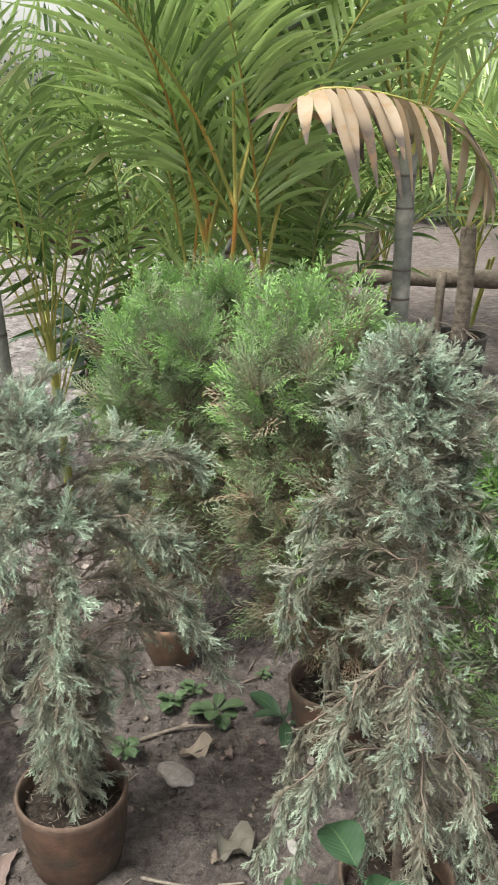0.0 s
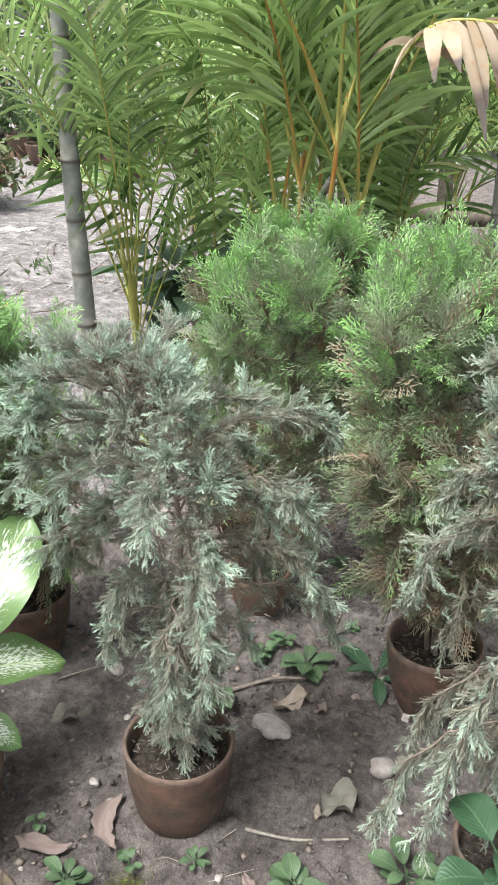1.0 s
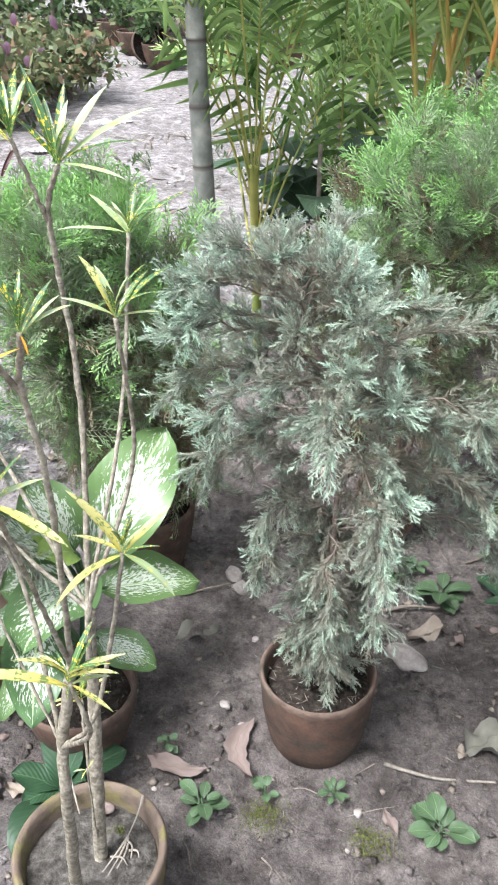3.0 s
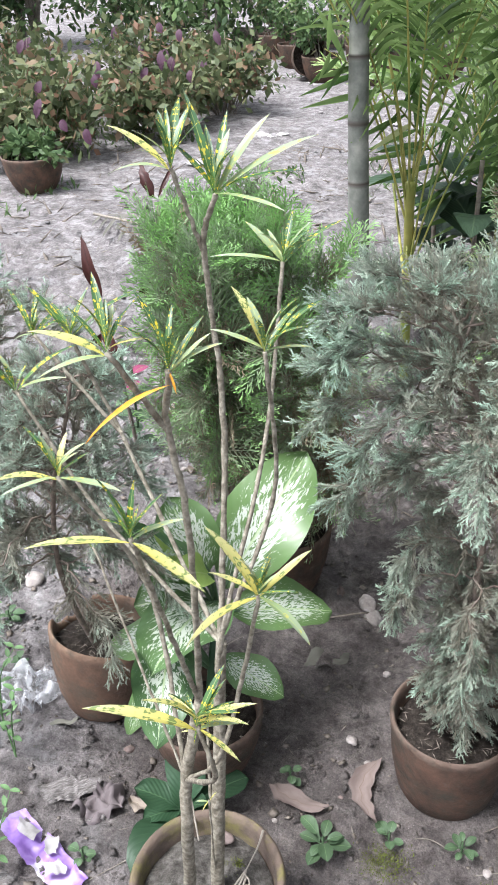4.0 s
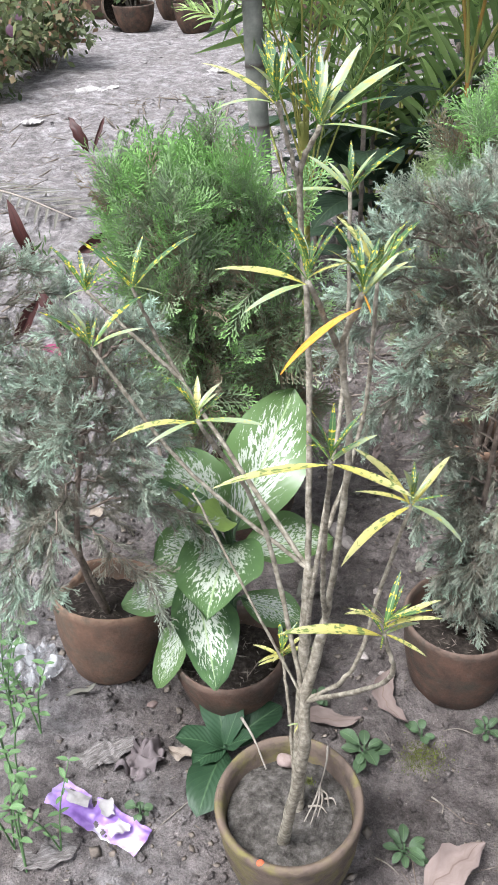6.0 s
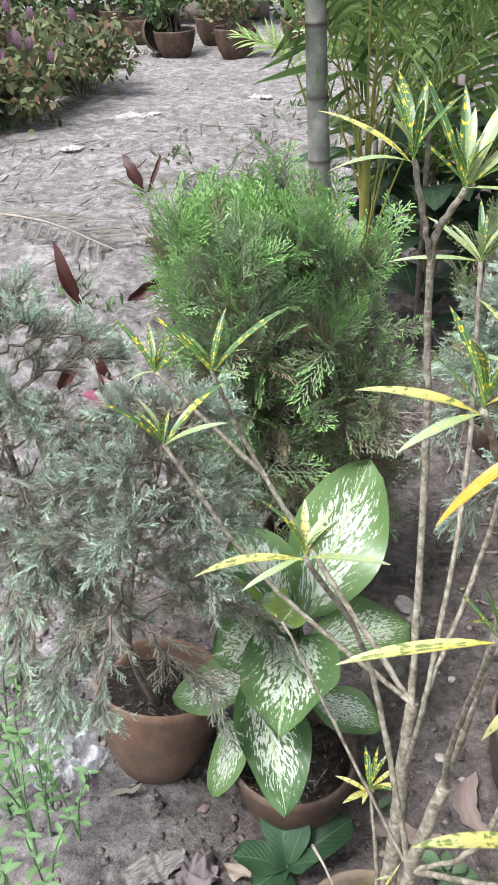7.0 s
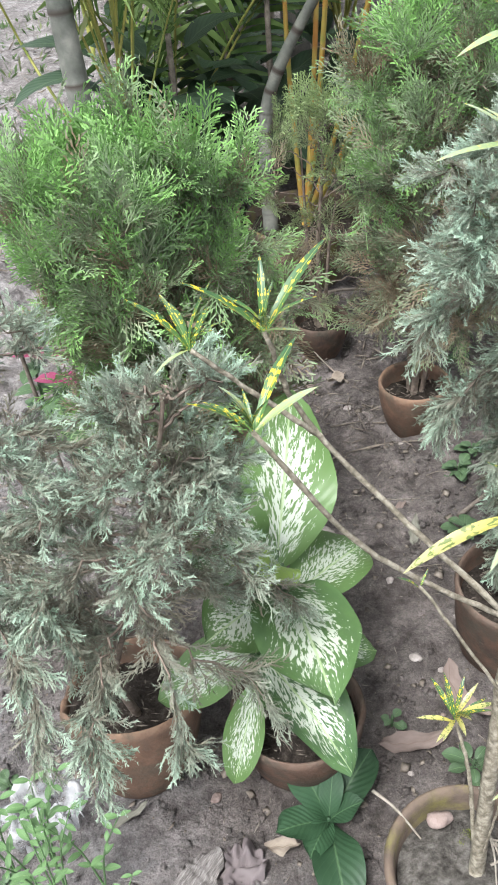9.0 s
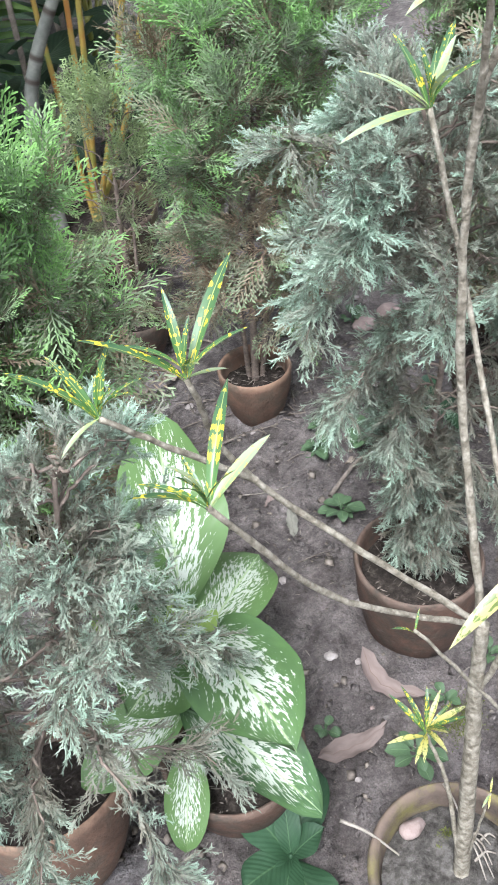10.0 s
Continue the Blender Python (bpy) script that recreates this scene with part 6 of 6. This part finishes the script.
    for k in range(70):
        x, y, az, l = r.uniform(-1.4, 0.7), r.uniform(0.9, 2.9), r.uniform(0, 6.28), r.uniform(0.03, 0.14)
        twig([(x, y, 0), (x + 0.5 * l * math.cos(az) + r.normal(0, 0.006), y + 0.5 * l * math.sin(az), 0.004), (x + l * math.cos(az), y + l * math.sin(az), 0)], r.uniform(0.0008, 0.0022), material=(TWIG, DEADWOOD)[k % 2])
    for k in range(22):
        x, y, az, l = r.normal(0.05, 0.22), r.uniform(0.93, 1.22), r.normal(-0.4, 0.7), r.uniform(0.05, 0.16)
        twig([(x, y, 0), (x + 0.35 * l * math.cos(az), y + 0.35 * l * math.sin(az) + r.normal(0, 0.012), 0.003), (x + 0.7 * l * math.cos(az), y + 0.7 * l * math.sin(az) + r.normal(0, 0.012), 0.003), (x + l * math.cos(az), y + l * math.sin(az), 0)],
             r.uniform(0.0007, 0.0015), "thin dark rootlet lying on the soil", (DEADWOOD, BARK)[k % 2], "rootlets")
    # dry forked twig on the croton pot's soil
    fork = thing("forked_twig", "bleached forked dry twig on the pot soil", "twig", (-0.489, 1.068, 0.157))
    for a, b in (((0.055, 0.098, 0.035), (0.046, 0.04, 0.006)), ((0.046, 0.042, 0.006), (0.026, -0.022, 0.003)), ((0.047, 0.04, 0.006), (0.036, -0.026, 0.003)), ((0.047, 0.035, 0.006), (0.062, 0.008, 0.004)),
                 ((0.05, 0.03, 0.005), (0.046, -0.012, 0.003)), ((0.055, 0.02, 0.004), (0.074, 0.012, 0.004)), ((0.03, 0.004, 0.004), (0.06, -0.004, 0.004))):
        v, f = tube(smooth_path([a, tuple(0.5 * (p + q) + 0.004 for p, q in zip(a, b)), b], 8), np.linspace(0.0022, 0.001, 8), 5)
        part_mesh("prong", mesh_from("prong", v, f, TWIG, np.zeros(len(v))), fork)
    twig([(-0.585, 1.20, 0.20), (-0.56, 1.17, 0.19), (-0.535, 1.135, 0.158)], 0.0028, "thin dry stick leaning over the pot rim", TWIG, "")
    # moss patches
    for k, (x, y, lift) in enumerate([(-0.258, 1.300, 0), (-0.057, 1.294, 0), (-0.465, 1.12, 0.15)]):
        heap = Heap()
        n = 900 if lift == 0 else 260
        w = 0.022 if lift == 0 else 0.007
        c = np.stack([x + r.normal(0, w, n), y + r.normal(0, w * 0.8, n), np.zeros(n)], 1)
        c[:, 2] = ground_height(c[:, 0], c[:, 1]) * (lift == 0) + lift
        v, f, a = strips(c, unit(r.normal(size=(n, 3)) * 0.6 + np.array([0, 0, 1.0])), unit(r.normal(size=(n, 3))), r.uniform(0.003, 0.007, n), np.full(n, 0.0022), np.zeros(n), np.ones(n))
        heap.add(v, f, a)
        lone("moss", heap.mesh("moss", MOSS), "patch of olive green moss on the soil", "moss", kind="stuff")
    # rubbish
    crumpled("plastic_bag", (-1.085, 1.41), (0.15, 0.14), 0.4, 61, FILM, "crumpled clear white plastic bag on the soil", "plastic bag", 0.05, 40)
    film = crumpled("wrapper", (-0.832, 1.10), (0.21, 0.062), -0.40, 62, WRAPPER, "torn purple and white snack wrapper on the soil", "wrapper", 0.02, 24, 0.3)
    for k, (x, y, az) in enumerate([(-0.055, 0.004, 0.3), (0.045, -0.006, 1.2), (0.0, 0.016, 2.2)]):
        q = np.linspace(-0.5, 0.5, 9)
        X, Y = np.meshgrid(q * 0.05, q * 0.03)
        Z = 0.024 + 0.006 * grid_noise(X * 3 + k, Y * 3, 0.05, 90 + k)
        X, Y = X * (1 + 0.3 * grid_noise(Y + k, X, 0.012, 93)), Y * (1 + 0.4 * grid_noise(X + k, Y, 0.012, 94))
        v = np.stack([x + X * math.cos(az) - Y * math.sin(az), y + (X * math.sin(az) + Y * math.cos(az)) * 0.6, Z], -1).reshape(-1, 3)
        i, j = np.meshgrid(np.arange(8), np.arange(8), indexing="ij")
        f = np.stack([i * 9 + j, i * 9 + j + 1, (i + 1) * 9 + j + 1, (i + 1) * 9 + j], -1).reshape(-1, 4)
        part_mesh("torn_lining", mesh_from("torn_lining", v, f, PAPER, np.zeros(len(v))), film, "torn white lining")
    crumpled("plastic_bag", (0.575, 1.86), (0.13, 0.09), 0.15, 71, WHITE_BAG, "white plastic bag with faded red print on the soil", "plastic bag", 0.05, 18, 0.7)
    crumpled("paper_scrap", (-1.55, 2.6), (0.14, 0.1), 0.2, 63, PAPER, "white scrap of paper on the soil", "paper")
    crumpled("paper_scrap", (0.253, 1.54), (0.02, 0.05), 0.3, 64, PAPER, "small white scrap of paper on the soil", "paper", 0.006, 6)
    crumpled("paper_scrap", (-1.63, 7.2), (0.2, 0.14), 0.2, 65, PAPER, "white scrap of paper on the soil", "paper", 0.03, 18)
    crumpled("paper_scrap", (-2.45, 6.6), (0.34, 0.2), 0.2, 66, PAPER, "white scrap of paper on the soil", "paper", 0.035, 20)
    crumpled("paper_scrap", (-2.62, 5.75), (0.16, 0.10), 0.1, 69, PAPER, "crumpled white scrap of paper on the soil", "paper", 0.02, 16)
    crumpled("plastic_bag", (0.63, 1.87), (0.2, 0.16), 0.2, 67, FILM, "white plastic bag lying behind the juniper", "plastic bag", 0.04)
    top = thing("dead_frond", "withered grey-brown palm frond lying on the yard", "palm frond", (-2.3, 4.35, 0.03))
    p = smooth_path([(-0.35, 0.1, 0.02), (0.1, -0.1, 0.04), (0.55, -0.4, 0.02)], 16)
    v, f = tube(p, np.linspace(0.009, 0.003, 16), 6)
    part_mesh("rachis", mesh_from("rachis", v, f, TWIG, np.zeros(len(v)), True), top)
    blade = leaf_mesh("leaflet", GREY_LEAF, length=1.0, width=0.075, segs=6, fold=0.4, curl=0.1, wave=0.04, seed=5)
    for k in range(26):
        a = Vector(p[1 + k // 2])
        side = 1 if k % 2 else -1
        way = Vector((0.6 + 0.3 * side, -0.45 + 0.75 * side, r.uniform(-0.03, 0.05)))
        leaf = part_mesh("leaflet", blade, top)
        leaf.matrix_basis = aim(a, a + way, scale=r.uniform(0.18, 0.32))
    # red-leaved plants beside the thuja
    for label, foot, stem_top, blades in (
            ("young cordyline with a wilted dark red-brown leaf", (-1.15, 2.14), (-1.19, 2.10, 0.60), [((-1.19, 2.10, 0.645), (-1.228, 2.09, 0.785), 0.03, 0.6), ((-1.20, 2.10, 0.58), (-1.13, 2.04, 0.50), 0.03, 0.8), ((-1.2, 2.1, 0.55), (-1.27, 2.06, 0.44), 0.032, 0.7)]),
            ("young cordyline with dark curled leaves behind the thuja", (-0.97, 2.2), (-1.015, 2.10, 0.86), [((-1.02, 2.10, 0.90), (-1.055, 2.10, 0.975), 0.024, 1.0), ((-1.01, 2.10, 0.90), (-0.975, 2.12, 0.985), 0.009, 1.8), ((-0.985, 2.1, 0.72), (-1.07, 2.06, 0.68), 0.03, 0.6)])):
        top = thing("cordyline", label, "plant", (foot[0], foot[1], z0(*foot)), "cordylines")
        off = np.array([foot[0], foot[1], z0(*foot)])
        p = smooth_path([(0, 0, 0), (np.array(stem_top) - off) * (0.4, 0.4, 0.5), np.array(stem_top) - off + (0, 0, 0.03)], 10)
        v, f = tube(p, np.linspace(0.006, 0.004, 10), 6)
        part_mesh("stem", mesh_from("stem", v, f, DEADWOOD, np.zeros(len(v)), True), top)
        for k, (u, w, width, curl) in enumerate(blades):
            u, w = Vector(np.array(u) - off), Vector(np.array(w) - off)
            leaf = part_mesh("leaf", leaf_mesh("leaf", RED_LEAF, length=(w - u).length * 1.05, width=width, curl=curl, fold=0.5, wave=0.16, seed=k + 3), top)
            leaf.matrix_basis = aim(u, w, (0.3, -1, 0.3))
    for k, (x, y) in enumerate([(-0.93, 2.3), (-1.0, 2.5), (-1.28, 2.35)]):
        top = thing("coleus", "small coleus with magenta and green leaves", "plant", (x, y, z0(x, y)), "coleus")
        for i in range(12):
            az, z = i * 2.4, 0.05 + 0.02 * i
            leaf = part_mesh("leaf", leaf_mesh("leaf", MAGENTA_LEAF if i > 8 else WEED_LEAF, length=0.07, width=0.045, curl=0.8, seed=i), top)
            leaf.matrix_basis = aim(Vector((0, 0, z)), Vector((math.cos(az), math.sin(az), z + 0.3)))
        v, f = tube(smooth_path([(0, 0, -0.01), (0, 0, 0.29)], 5), 0.004, 5)
        part_mesh("stem", mesh_from("stem", v, f, WEED_LEAF, np.zeros(len(v))), top)


build_litter()


def build_crumbs():
    """Crumbs of earth, chips and bits of litter strewn over the soil."""
    r = np.random.default_rng(77)
    tv = np.array([(1, 0, 0), (0, 1, 0), (-1, 0, 0), (0, -1, 0), (0, 0, 0.8), (0, 0, -0.6)], float)
    tf = np.array([(0, 1, 4), (1, 2, 4), (2, 3, 4), (3, 0, 4), (1, 0, 5), (2, 1, 5), (3, 2, 5), (0, 3, 5)])
    for name, label, material, n, lo, hi, box in (("soil_crumbs", "crumbs of grey-brown earth strewn over the ground", SOIL, 19000, 0.002, 0.011, (-1.6, 0.8, 0.85, 2.8)),
                                                  ("yard_clods", "dry clods of earth over the yard", SOIL, 2600, 0.006, 0.02, (-4.5, 1.0, 2.5, 9.0)),
                                                  ("leaf_bits", "brown scraps of dead leaves over the ground", DEADWOOD, 4200, 0.003, 0.012, (-1.6, 0.8, 0.85, 3.0)),
                                                  ("straw_bits", "pale scraps of straw and roots over the ground", TWIG, 1500, 0.002, 0.006, (-1.6, 0.8, 0.85, 3.0)),
                                                  ("yard_straw", "dry leaf strips and twigs littering the yard", DEADWOOD, 2600, 0.006, 0.03, (-3.4, -0.7, 2.2, 6.5)),
                                                  ("branch_litter", "dead twigs and brown sprays littering the soil under the thujas", DEADWOOD, 1400, 0.005, 0.016, (-0.75, 0.15, 2.1, 3.3)),
                                                  ("yard_chaff", "pale dry palm leaf strips littering the yard", TWIG, 700, 0.005, 0.016, (-2.6, -0.8, 2.2, 5.5))):
        x, y = r.uniform(box[0], box[1], n), r.uniform(box[2], box[3], n)
        keep = grid_noise(x, y, 0.25, 41) + r.normal(0, 0.5, n) > -0.1
        x, y = x[keep], y[keep]
        n = len(x)
        size = lo * (hi / lo) ** (r.uniform(0, 1, n) ** 1.8)
        pos = np.stack([x, y, ground_height(x, y) + size * 0.25], 1)
        shape = size[:, None] * np.stack([r.uniform(0.6, 1.3, n), r.uniform(0.6, 1.3, n), r.uniform(0.5, 1.0, n)], 1)
        if name == "yard_clods":
            shape[:, 2] *= 0.45
        if name == "leaf_bits":
            shape[:, 2] *= 0.2
        if name in ("straw_bits", "yard_straw", "yard_chaff", "branch_litter"):
            shape[:, 0] *= 4.0
            shape[:, 1] *= 0.3
            shape[:, 2] *= 0.4
        rot = frames_along(r.normal(size=(n, 3)) * np.array([1, 1, 0.25]), np.array([0, 0, 1.0]) + r.normal(0, 0.3, (n, 3)), np.ones(n)) * shape[:, :, None]
        heap = Heap()
        heap.many(tv, tf, np.zeros(6), rot, pos, dryness_and_shade(x, y) + r.normal(0, 0.1, n))
        lone(name, heap.mesh(name, material), label, "soil", kind="stuff")


build_crumbs()


def build_yard_grass():
    """Low tufts of grass and weeds over the far yard."""
    r = np.random.default_rng(78)
    heap = Heap()
    for k in range(420):
        x, y = r.uniform(-4.4, -0.6), r.uniform(3.2, 9.5)
        if grid_noise(np.array(x), np.array(y), 1.1, 51) < 0.12:
            continue
        n = 16
        c = np.stack([x + r.normal(0, 0.06, n), y + r.normal(0, 0.06, n), np.zeros(n)], 1)
        c[:, 2] = ground_height(c[:, 0], c[:, 1])
        v, f, a = strips(c, unit(r.normal(size=(n, 3)) * 0.8 + np.array([0, 0, 1.0])), unit(r.normal(size=(n, 3))), r.uniform(0.03, 0.09, n), r.uniform(0.006, 0.02, n), np.full(n, 0.2), np.full(n, 0.8))
        heap.add(v, f, a)
    lone("yard_grass", heap.mesh("yard_grass", PALM_DARK), "low tufts of grass and weeds over the yard", "grass", kind="stuff")


build_yard_grass()
